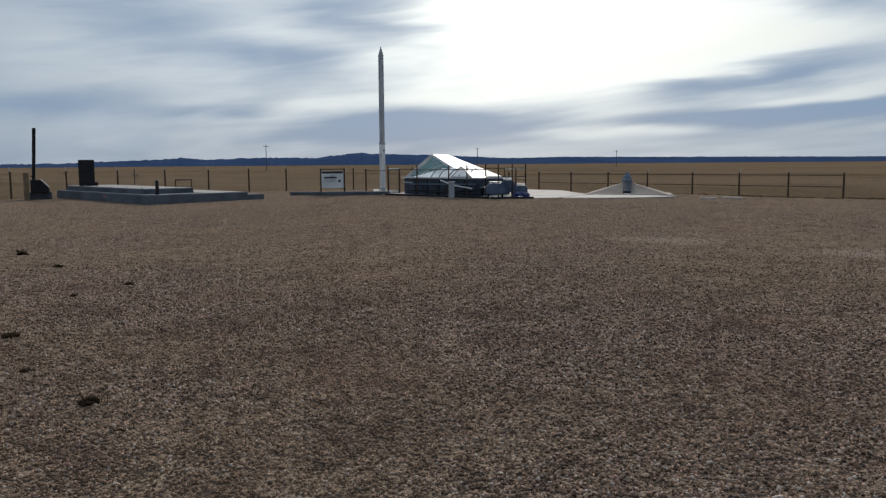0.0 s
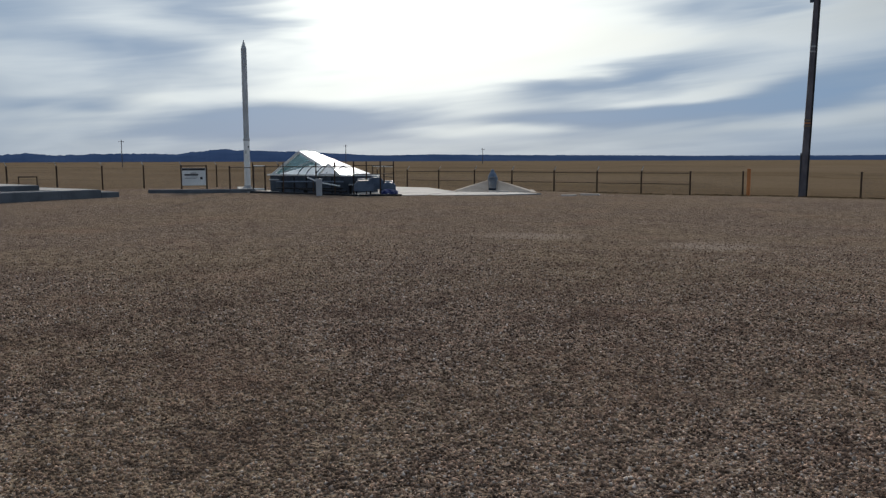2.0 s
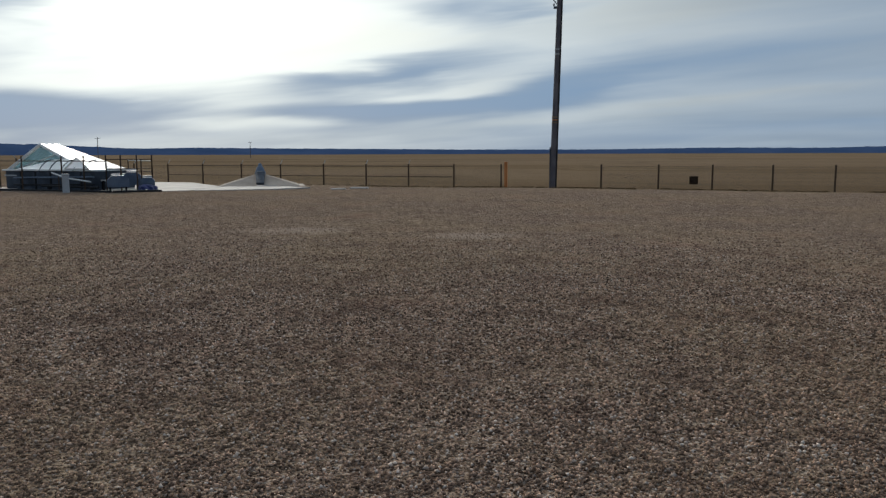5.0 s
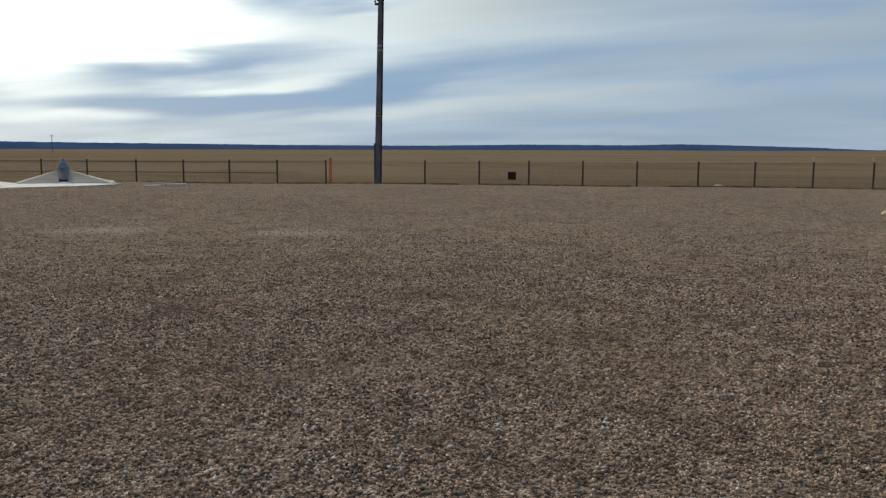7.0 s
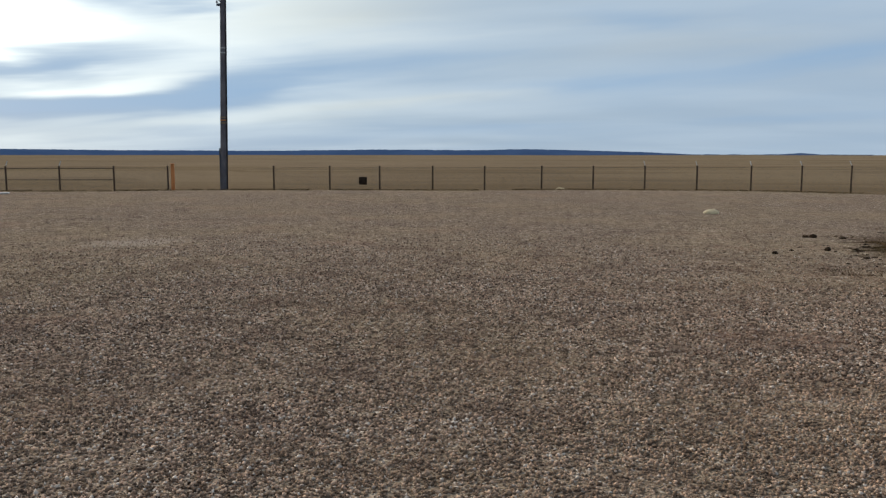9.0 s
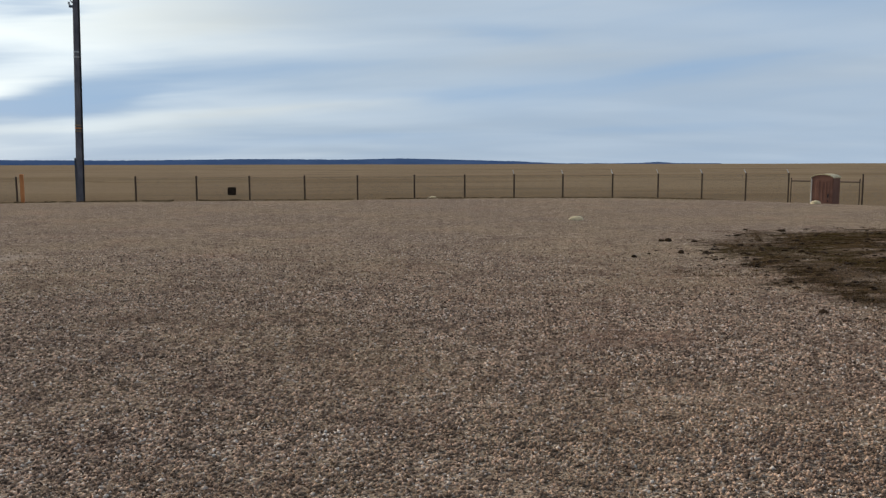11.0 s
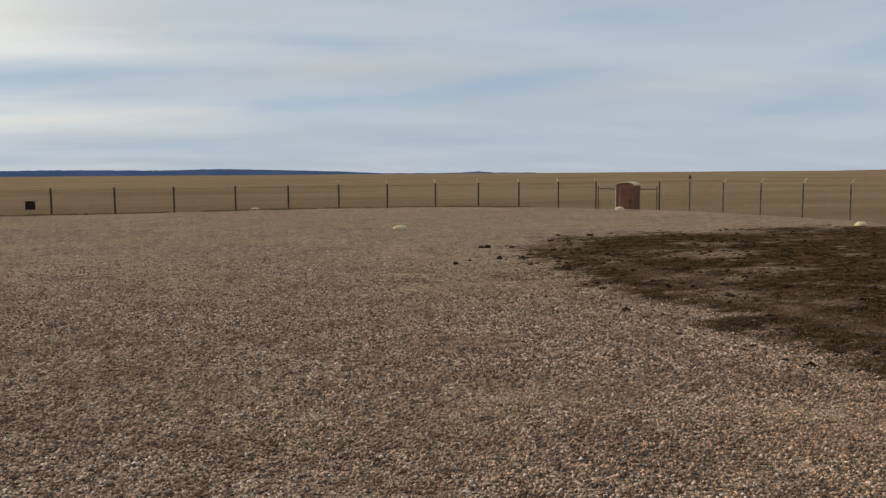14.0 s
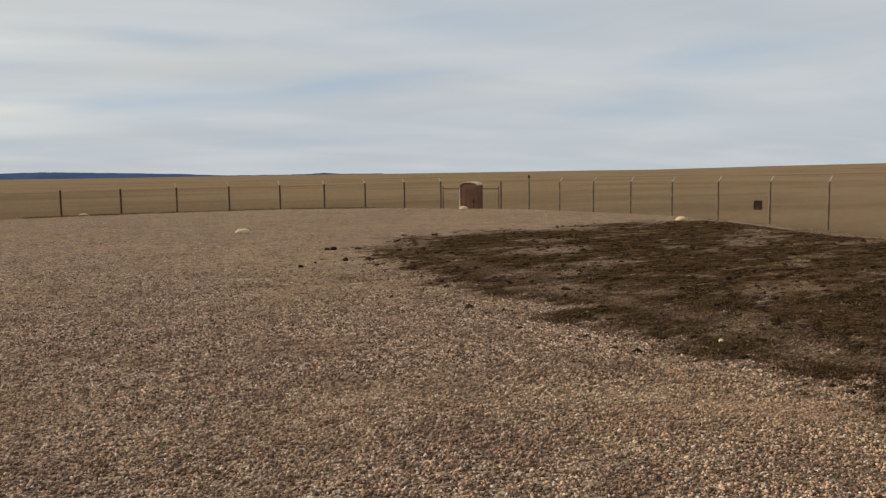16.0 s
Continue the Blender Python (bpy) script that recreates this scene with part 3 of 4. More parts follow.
def fence_side(name, label, posts, tops, outward, rails, arms, light_from=9999):
    """posts: ground points in order. rails: indices of bays that carry tubular rails."""
    f = thing(name, (0, 0, 0), label, "fence", "perimeter fence", kind="structure")
    for i, (x, y) in enumerate(posts):
        top = tops(x, y)
        fence_post(f, on_ground(x, y), top, arms(i), outward, OLDSTEEL if i >= light_from else POST, GALV)
    mesh, barb = B(), B()
    for i in range(len(posts) - 1):
        (x0, y0), (x1, y1) = posts[i], posts[i + 1]
        t0, t1 = tops(x0, y0), tops(x1, y1)
        if math.hypot(x1 - x0, y1 - y0) > 4.6:
            continue
        low = max(height(x0, y0), height(x1, y1)) + 0.05
        fabric(mesh, (x0, y0), (x1, y1), low, min(t0, t1) - 0.03)
        ox, oy = outward
        for k in range(3):
            e = 0.08 + 0.1 * k
            strand(barb, (x0 + ox * e, y0 + oy * e, t0 + e * 1.1), (x1 + ox * e, y1 + oy * e, t1 + e * 1.1), 0.003)
        strand(barb, (x0, y0, t0 - 0.06), (x1, y1, t1 - 0.06), 0.004)
        if i in rails:
            for zz in (0.1, 0.74):
                part("rail", rod(B(), (x0, y0, t0 - zz), (x1, y1, t1 - zz), 0.018, None, 8), POST, f)
    tagged(part("chain_link_mesh", mesh, WIRE, f), kind="stuff")
    tagged(part("barbed_wire", barb, WIRE, f), kind="stuff")
    return f


right = [-47.6, -44.6, -41.5, -38.47, -35.47, -32.27, -29.15, -25.87, -22.77, -19.8, -16.76, -13.73, -7.73, -4.53, -1.66, 1.4, 4.42, 7.76, 10.79, 13.85, 16.95, 20.2,
         23.25, 26.26, 29.35, 32.43]
fence_side("fence_long_side", "rusty chain-link fence on steel posts with barbed-wire arms", [(x, FENCE_Y) for x in right], lambda x, y: 0.97,
           (0, 1), range(3, 10), lambda i: i < 10 or i > 18)
left = [12.95 + 3.02 * i for i in range(-4, 12)]
fence_side("fence_slab_side", "rusty chain-link fence behind the concrete slab", [(FENCE_L, y) for y in left], lambda x, y: 1.36,
           (-1, 0), (), lambda i: True)
gate_side = [41.21 - 2.82 * i for i in range(15)]
gate_fence = fence_side("fence_gate_side", "grey galvanised chain-link fence with barbed-wire arms", [(FENCE_T, y) for y in gate_side], lambda x, y: 0.95,
           (1, 0), (), lambda i: i > 1, 1)


knob = lathe(B(), [(0.02, 0.0), (0.02, 0.2), (0.075, 0.22), (0.08, 0.34), (0.05, 0.42)], 12, (FENCE_T, gate_side[1], 0.98))
part("signal_lamp", knob, POST, gate_fence, "small dark lamp on a fence post")


def gate():
    """Tubular gate frame closing the corner behind the toilet."""
    g = thing("gate", (0, 0, 0), "rusty tubular steel gate in the fence corner", "gate")
    a, b = Vector((32.55, 45.9, 0)), Vector((34.0, 41.45, 0))
    for z in (0.5,):
        part("gate_rail", rod(B(), a + Vector((0, 0, z)), b + Vector((0, 0, z)), 0.04, None, 8), POST, g)
    for k in (0.0, 1.0):
        p = a.lerp(b, k)
        part("gate_stile", rod(B(), (p.x, p.y, -1.25), (p.x, p.y, 0.7), 0.03, None, 8), POST, g)
    mesh = B()
    fabric(mesh, (a.x, a.y), (b.x, b.y), -1.05, 0.62)
    tagged(part("chain_link_mesh", mesh, WIRE, g), kind="stuff")


gate()


def fence_sign(at, facing, label):
    s = thing("fence_sign", at, label, "sign", "fence signs", facing)
    part("board", box(B(), (0, 0, 0), (0.46, 0.012, 0.44), 0, 0.004), DARKSIGN, s)
    for dx in (-0.17, 0.17):
        part("clip", box(B(), (dx, -0.012, 0.17), (0.03, 0.014, 0.05), 0, 0.002), POST, s)
        part("clip", box(B(), (dx, -0.012, -0.17), (0.03, 0.014, 0.05), 0, 0.002), POST, s)


fence_sign((-2.63, FENCE_Y - 0.05, 0.15), 0, "square dark weathered sign wired to the chain-link fence")
fence_sign((FENCE_T - 0.05, 22.05, -0.12), -90, "square dark brown sign wired to the galvanised fence")


# ---- antenna mast ----
def mast():
    x, y = polar(51.15, 47.1)
    m = thing("antenna_mast", on_ground(x, y), "tall white cylindrical antenna mast with a pointed tip", "mast", turn=20)
    part("footing", box(B(), (0, 0, 0.06), (0.9, 0.9, 0.16), 0, 0.02), CONCRETE, m)
    part("base_flange", lathe(B(), [(0.26, 0.14), (0.26, 0.2), (0.19, 0.22), (0.18, 0.3)], 20), GREYPAINT, m)
    part("lower_tube", lathe(B(), [(0.172, 0.28), (0.168, 2.86)], 24), WHITE, m)
    part("joint_collar", lathe(B(), [(0.165, 2.84), (0.185, 2.86), (0.185, 2.97), (0.15, 3.0)], 24), GREYPAINT, m)
    part("upper_tube", lathe(B(), [(0.152, 2.98), (0.158, 5.5), (0.152, 7.98)], 24), GREYPAINT, m)
    part("tip", lathe(B(), [(0.158, 7.95), (0.16, 8.0), (0.10, 8.18), (0.03, 8.42), (0.008, 8.5)], 24), GREYPAINT, m)
    hatch = part("hatch", box(B(), (0.03, -0.168, 2.2), (0.12, 0.03, 0.2), 0, 0.01), GREYPAINT, m)
    part("cable_clamp", box(B(), (0.16, -0.08, 2.5), (0.06, 0.06, 0.1), 0, 0.01), BLACK, m)


mast()


# ---- buried support building: raised slab ----
def slab_building():
    s = thing("support_building_roof", (-40.0, 17.0, 0.0), "low stepped concrete roof slab of a buried building", "concrete slab")
    part("lower_slab", box(B(), (0, -0.3, 0.17), (12.0, 4.9, 0.46), 0, 0.03), DARKCON, s)
    part("step", box(B(), (0.7, 2.6, 0.10), (10.5, 0.9, 0.36), 0, 0.03), DARKCON, s)
    part("walking_surface", box(B(), (0.6, 1.15, 0.405), (10.6, 1.8, 0.012), 0, 0.0), SLABTOP, s)
    top = part("upper_slab", box(B(), (-0.6, -1.1, 0.5), (10.3, 2.4, 0.24), 0, 0.025), DARKCON, s)
    part("roof_sheet", box(B(), (-0.6, -1.1, 0.63), (10.2, 2.3, 0.02), 0, 0.004), SLABTOP, top)
    for i in range(6):
        part("lifting_eye", rod(B(), (-5.2 + 1.85 * i, -2.15, 0.62), (-5.2 + 1.85 * i, -2.15, 0.70), 0.03, None, 8), GALV, top)
    part("red_marker", box(B(), (1.0, -2.756, 0.2), (0.22, 0.012, 0.12), 0, 0.003), ORANGE, s, "small faded red painted mark")


slab_building()


def hatch_cabinet():
    x, y = polar(70.95, 46.6)
    c = thing("equipment_cabinet", (x, y, 0.63), "tall black steel hatch cabinet on the slab", "cabinet", turn=71)
    part("body", box(B(), (0, 0, 0.7), (0.78, 0.45, 1.38), 0, 0.02), BLACK, c)
    part("door", box(B(), (0, -0.237, 0.7), (0.70, 0.025, 1.28), 0, 0.008), BLACK, c)
    part("handle", rod(B(), (0.28, -0.27, 0.62), (0.28, -0.27, 0.84), 0.014, None, 8), BLACK, c)
    part("foot_box", box(B(), (0.46, -0.05, 0.1), (0.14, 0.3, 0.2), 0, 0.01), BLACK, c)


hatch_cabinet()


def vent_pipe():
    x, y = polar(66.6, 37.6)
    v = thing("vent_pipe", (x, y, 0.4), "short black vent pipe standing on the slab edge", "pipe")
    part("pipe", rod(B(), (0, 0, -0.02), (0, 0, 0.58), 0.075, None, 16), BLACK, v)
    part("collar", lathe(B(), [(0.1, 0.0), (0.1, 0.05), (0.078, 0.07)], 16), BLACK, v)
    part("cap", lathe(B(), [(0.085, 0.57), (0.085, 0.6), (0.03, 0.64)], 16), BLACK, v)


vent_pipe()


def hoop_rail():
    x, y = polar(64.9, 42.0)
    h = thing("hoop_rail", (x, y, 0.39), "low rusty hoop rail on the slab", "rail", turn=65)
    for dx in (-0.38, 0.38):
        part("upright", rod(B(), (dx, 0, 0), (dx, 0, 0.58), 0.028, None, 10), POST, h)
    part("crossbar", rod(B(), (-0.4, 0, 0.57), (0.4, 0, 0.57), 0.028, None, 10), POST, h)


hoop_rail()


def exhaust_stack():
    x, y = polar(74.08, 46.5)
    s = thing("exhaust_stack", on_ground(x, y), "tall black exhaust stack beside a hooded vent box", "stack", turn=74)
    part("pipe", rod(B(), (-0.02, 0, 0.5), (0.16, 0, 3.62), 0.085, None, 16), BLACK, s)
    part("rain_cap", lathe(B(), [(0.095, 3.60), (0.095, 3.66), (0.04, 3.69)], 16, (0.16, 0, 0)), BLACK, s)
    part("plinth", box(B(), (0.25, 0, 0.15), (1.15, 0.9, 0.5), 0, 0.03), DARKCON, s)
    bm = B()
    slab(bm, [(-0.15, -0.35, 0.4), (0.72, -0.35, 0.4), (0.68, -0.35, 0.62), (0.32, -0.35, 1.02), (-0.15, -0.35, 1.02)][::-1], -0.7)
    bmesh.ops.recalc_face_normals(bm, faces=bm.faces)
    part("hood_box", bm, BLACK, s)
    bm = slab(B(), [(0.36, -0.33, 1.04), (0.36, 0.33, 1.04), (0.73, 0.33, 0.65), (0.73, -0.33, 0.65)], 0.025)
    bmesh.ops.recalc_face_normals(bm, faces=bm.faces)
    part("hood_flap", bm, WHITE, s, "pale sloping hood plate")
    part("bracket", box(B(), (-0.02, 0.0, 1.2), (0.24, 0.24, 0.05), 0, 0.008), BLACK, s)


exhaust_stack()


def marker_post(az, d, h, w, material, label, turn=0):
    x, y = polar(az, d)
    p = thing("marker_post", on_ground(x, y), label, "post", turn=turn)
    part("shaft", box(B(), (0, 0, h / 2 - 0.1), (w, w, h + 0.2), 0, 0.012), material, p)
    part("cap", box(B(), (0, 0, h + 0.02), (w * 1.12, w * 1.12, 0.05), 0, 0.015), material, p)


marker_post(74.5, 45.2, 1.35, 0.19, TIMBER, "square tan timber post beside the exhaust stack", 30)


# ---- information panel ----
def info_panel():
    x, y = polar(54.72, 44.0)
    p = thing("information_panel", on_ground(x, y), "white information board with a black header on steel posts", "sign", turn=48)
    for dx in (-0.64, 0.64):
        part("post", rod(B(), (dx, 0, -0.2), (dx, 0, 1.45), 0.045, None, 12), POST, p)
    part("top_rail", rod(B(), (-0.64, 0, 1.42), (0.64, 0, 1.42), 0.025, None, 8), POST, p)
    b = part("board", box(B(), (0, -0.05, 0.85), (1.2, 0.04, 0.92), 0, 0.008), WHITE, p)
    part("header", box(B(), (0, -0.074, 1.24), (1.16, 0.012, 0.12), 0, 0.002), INK, b, "black header strip with pale lettering bars")
    for k, (cx, cz, w, h) in enumerate([(-0.02, 1.17, 0.3, 0.035), (-0.12, 1.08, 0.7, 0.085), (-0.1, 0.97, 0.6, 0.025), (0.38, 0.9, 0.12, 0.12), (-0.15, 0.9, 0.62, 0.02)]):
        part("text_bar", box(B(), (cx, -0.074, cz - 0.13), (w, 0.010, h), 0, 0.001), INK if k != 2 else GREYPAINT, b)


info_panel()


def edge_kerb(name, a, b, w, h, material, label):
    a, b = Vector((*a, 0)), Vector((*b, 0))
    way = b - a
    c = thing(name, ((a.x + b.x) / 2, (a.y + b.y) / 2, 0.0), label, "kerb", turn=math.degrees(math.atan2(way.y, way.x)))
    n = max(1, round(way.length / 2.4))
    for i in range(n):
        part("kerb_timber", box(B(), ((i + 0.5) * way.length / n - way.length / 2, 0, h / 2 - 0.05), (way.length / n - 0.015, w, h + 0.1), 0, 0.02), material, c)


edge_kerb("timber_kerb", (-37.3, 23.6), (-33.4, 27.4), 0.35, 0.2, DARKCON, "dark timber kerb along the visitor path")
edge_kerb("concrete_kerb", (-38.6, 30.6), (-35.0, 27.9), 0.5, 0.14, SLABTOP, "pale concrete kerb beside the mast")


# Shade along the raised apron's edge, put in as black kerb strips.
edge_kerb("edge_shade_strip", (-33.2, 26.9), (-25.4, 26.8), 0.1, 0.12, BLACK, "black strip painted as the shaded edge of the concrete apron")
edge_kerb("edge_shade_strip", (-25.38, 26.82), (-23.9, 28.2), 0.1, 0.12, BLACK, "black strip painted as the shaded corner edge of the concrete apron")


def wire_gate():
    """Short pipe-and-mesh gate between mast and enclosure."""
    a, b = Vector((*polar(50.75, 45.2), 0)), Vector((*polar(49.95, 44.6), 0))
    g = thing("walk_gate", (0, 0, 0), "small mesh walk gate with a white top rail", "gate")
    for k, p in enumerate((a, b)):
        part("post", rod(B(), (p.x, p.y, -0.1), (p.x, p.y, 1.42), 0.05, None, 12), POST, g)
    for z, mat, r in ((1.40, WHITE, 0.035), (0.12, WHITE, 0.05)):
        part("rail", rod(B(), a + Vector((0, 0, z)), b + Vector((0, 0, z)), r, None, 8), mat, g)
    c = Vector((*polar(52.35, 45.8), 0))
    part("post", rod(B(), (c.x, c.y, -0.1), (c.x, c.y, 1.4), 0.045, None, 12), POST, g)
    part("rail", rod(B(), c + Vector((0, 0, 1.3)), a + Vector((0, 0, 1.3)), 0.02, None, 8), POST, g)
    mesh = B()
    fabric(mesh, (a.x, a.y), (b.x, b.y), 0.15, 1.38)
    tagged(part("chain_link_mesh", mesh, WIRE, g), kind="stuff")


wire_gate()


# ---- silo and its glazed viewing enclosure ----
def patio(corners, z, label):
    cx, cy = sum(c[0] for c in corners) / len(corners), sum(c[1] for c in corners) / len(corners)
    p = thing("patio_slab", (cx, cy, 0), label, "patio", "concrete apron")
    bm = slab(B(), [(x - cx, y - cy, -0.15) for x, y in corners], z + 0.15)
    part("slab", bm, SLABTOP, p)


patio([(-34.4, 27.0), (-25.4, 26.9), (-23.2, 29.0), (-24.5, 33.2), (-29.5, 37.3), (-34.4, 37.3)], 0.06, "pale concrete apron round the silo")
patio([(-24.2, 30.4), (-23.0, 29.3), (-20.6, 31.6), (-19.8, 33.9), (-21.5, 34.4), (-24.3, 33.4)], 0.05, "pale concrete walk leading to the vent")


def enclosure():
    e = thing("glass_viewing_enclosure", (-31.0, 28.4, 0.06), "glazed gabled viewing enclosure on a dark steel curb over the silo", "glass enclosure")
    W, H1, D = 2.6, 2.08, 2.5
    curb = part("curb", box(B(), (0.42, D / 2, 0.42), (5.36, D + 0.2, 0.84), 0, 0.02), DARKSTEEL, e)
    for i in range(6):
        part("curb_panel", box(B(), (-1.8 + 0.88 * i, -0.112, 0.42), (0.84, 0.03, 0.7), 0, 0.01), DARKSTEEL, curb)
    part("curb_ledge", box(B(), (0.42, D / 2 - 0.05, 0.87), (5.5, D + 0.4, 0.07), 0, 0.012), WHITE, e, "white painted ledge")
    apex, ridge = (0, 0, H1), (0, 1.0, H1)
    lf, rf, rb, lb = (-W + 0.5, 0, 0.91), (W, 0, 0.91), (W, D, 0.91), (-W + 0.5, D, 0.91)

    def sheet(name, pts, mat, label=""):
        bm = slab(B(), pts, 0.03)
        bmesh.ops.recalc_face_normals(bm, faces=bm.faces)
        pane = part(name, bm, mat, e, label)
        pane.visible_shadow = False
        return pane

    sheet("gable_glass", [lf, rf, apex], GLASS, "blue-green gable glass")
    sheet("roof_panel", [rf, rb, ridge, apex], PANEL, "bright white roof glazing")
    sheet("roof_panel", [lb, lf, apex, ridge], PANEL)
    sheet("hip_panel", [rb, lb, ridge], PANEL)
    for a, b, r in ((lf, apex, 0.085), (rf, apex, 0.07), (apex, ridge, 0.02), (rb, ridge, 0.015), (lb, ridge, 0.015)):
        part("frame_bar", rod(B(), Vector(a) + Vector((0, -0.05, -0.02)), Vector(b) + Vector((0, -0.05 if r > 0.05 else 0.0, -0.02 if r > 0.05 else 0.01)), r, None, 6), WHITE, e)
    for k in (0.33, 0.66):
        p, q = Vector(rf).lerp(rb, k), Vector(apex).lerp(ridge, k)
        part("glazing_bar", rod(B(), p + Vector((0.02, 0, 0.03)), q + Vector((0.02, 0, 0.03)), 0.006, None, 6), GREYPAINT, e)
    part("gable_bar", rod(B(), (-1.5, -0.03, 0.95), (1.0, -0.03, 1.62), 0.03, None, 6), GREYPAINT, e)
    # low forward skylight with curved hoops
    part("curb_band", box(B(), (0.42, -0.14, 0.62), (5.38, 0.05, 0.07), 0, 0.008), GREYPAINT, e, "pale grey band round the curb")
    low = [(-0.6, -0.95, 0.9), (3.9, -0.95, 0.9), (3.9, 0.0, 0.9), (-0.6, 0.0, 0.9)]
    ra, rb2 = (1.0, -0.15, 1.36), (1.9, -0.15, 1.36)
    sheet("skylight_panel", [low[0], low[1], rb2, ra], PANEL)
    sheet("skylight_panel", [low[1], low[2], rb2], PANEL)
    sheet("skylight_panel", [low[3], low[0], ra], PANEL)
    part("skylight_curb", box(B(), (1.65, -0.55, 0.43), (4.5, 0.8, 0.86), 0, 0.02), DARKSTEEL, e)
    part("skylight_ledge", box(B(), (1.85, -0.86, 0.9), (5.2, 0.34, 0.08), 0, 0.012), WHITE, e, "white painted ledge")
    # small glazed hatch standing on the ledge
    ha, hb, hc = (2.45, -0.98, 0.96), (3.85, -0.98, 0.96), (3.05, -0.9, 1.46)
    sheet("hatch_panel", [ha, hb, hc], PANEL, "white hatch glazing")
    for p, q in ((ha, hc), (hb, hc), (ha, hb)):
        part("hatch_bar", rod(B(), Vector(p) + Vector((0, -0.04, 0)), Vector(q) + Vector((0, -0.04, 0)), 0.035, None, 6), WHITE, e)
    for x in (-0.3, 0.6, 1.5, 2.4, 3.3):
        part("curb_rib", box(B(), (x, -0.97, 0.42), (0.07, 0.06, 0.82), 0, 0.01), BLACK, e)
    for z in (0.22, 0.55):
        part("curb_pipe", rod(B(), (-0.7, -1.02, z), (4.1, -1.02, z + 0.06), 0.035, None, 8), BLACK if z < 0.4 else BLUEGREY, e)
    for x in (0.9, 1.5, 2.2, 2.9, 3.5):
        bm, last = B(), None
        for i in range(9):
            a = math.pi * i / 16
            p = Vector((x + 0.25 * math.sin(a), -1.02 + 0.5 * (1 - math.cos(a)), 0.86 + 0.5 * math.sin(a)))
            if last is not None:
                rod(bm, last, p, 0.022, None, 6)
            last = p
        part("hoop", bm, DARKSTEEL, e)


enclosure()


def railing(name, pts, h, label, rails=(0.98, 0.55)):
    r = thing(name, (0, 0, 0.05), label, "railing", "silo railings")
    for x, y in pts:
        part("post", rod(B(), (x, y, 0), (x, y, h), 0.032, None, 10), POST, r)
    for (x0, y0), (x1, y1) in zip(pts, pts[1:]):
        for k in rails:
            part("rail", rod(B(), (x0, y0, h * k), (x1, y1, h * k), 0.02, None, 8), POST if k < 0.9 else GALV, r)


railing("front_railing", [(-33.5, 27.35), (-31.0, 27.25), (-28.56, 27.2), (-27.28, 27.2), (-26.02, 27.2)], 1.54, "dark steel pipe railing along the enclosure front", (0.86,))
railing("side_railing", [(-26.02, 27.2), (-25.73, 27.76), (-25.58, 28.58), (-25.62, 29.6)], 1.58, "dark steel pipe railing beside the concrete apron", (0.88, 0.62))
railing("rear_railing", [(-25.62, 29.6), (-27.4, 30.9), (-29.2, 32.0)], 1.35, "dark steel pipe railing behind the equipment boxes", (0.97, 0.6))


def pedestal():
    x, y = polar(46.2, 37.9)
    p = thing("instrument_pedestal", on_ground(x, y), "grey steel instrument pedestal in front of the railing", "pedestal", turn=46)
    part("column", box(B(), (0, 0, 0.36), (0.28, 0.24, 0.78), 0, 0.02), GREYPAINT, p)
    part("lid", box(B(), (0, 0, 0.77), (0.33, 0.3, 0.06), 0, 0.015), GREYPAINT, p)


pedestal()


def pipe_run():
    p = thing("pipe_run", (0, 0, 0), "white painted pipe running down beside the curb", "pipe")
    a, b, c = (-28.9, 26.95, 0.86), (-28.0, 26.95, 0.62), (-26.7, 26.95, 0.48)
    part("pipe", rod(B(), a, b, 0.032, None, 10), WHITE, p)
    part("pipe", rod(B(), b, c, 0.032, None, 10), WHITE, p)
    part("elbow", bmesh_ball(b, 0.04), WHITE, p)
    for x, z in ((-28.5, 0.74), (-27.0, 0.5)):
        part("support", rod(B(), (x, 26.95, 0.03), (x, 26.95, z), 0.025, None, 8), POST, p)


def bmesh_ball(c, r):
    bm = B()
    bmesh.ops.create_icosphere(bm, subdivisions=2, radius=r, matrix=Matrix.Translation(c))
    return bm


pipe_run()


def chamfered_cabinet(az, d, w, depth, h, turn, label):
    x, y = polar(az, d)
    c = thing("equipment_cabinet", (x, y, 0.06), label, "cabinet", "equipment boxes", turn)
    k = 0.22 * w
    outline = [(-w / 2, 0.2), (w / 2, 0.2), (w / 2, h - k), (w / 2 - k, h), (-w / 2 + k, h), (-w / 2, h - k)]
    bm = slab(B(), [(u, -depth / 2, v) for u, v in outline], depth)
    bmesh.ops.recalc_face_normals(bm, faces=bm.faces)
    part("body", bm, CABINET, c)
    part("cap", box(B(), (0, 0, h + 0.03), (w - 2 * k + 0.06, depth + 0.06, 0.05), 0, 0.012), BLUEGREY, c)
    part("door", box(B(), (0, -depth / 2 - 0.015, h * 0.58), (w * 0.62, 0.03, h * 0.42), 0, 0.008), BLUEGREY, c)
    for u in (-w * 0.36, w * 0.36):
        for v in (-depth * 0.3, depth * 0.3):
            part("leg", box(B(), (u, v, 0.14), (0.07, 0.07, 0.28), 0, 0.006), BLACK, c)


chamfered_cabinet(43.05, 38.3, 0.92, 0.7, 0.68, 44, "blue-grey steel equipment cabinet on short legs by the railing")
chamfered_cabinet(41.2, 39.3, 0.66, 0.6, 0.56, 40, "blue-grey steel equipment cabinet standing on the concrete apron")
chamfered_cabinet(42.15, 39.8, 0.75, 0.6, 0.8, 42, "taller blue-grey steel cabinet with a flat cap")


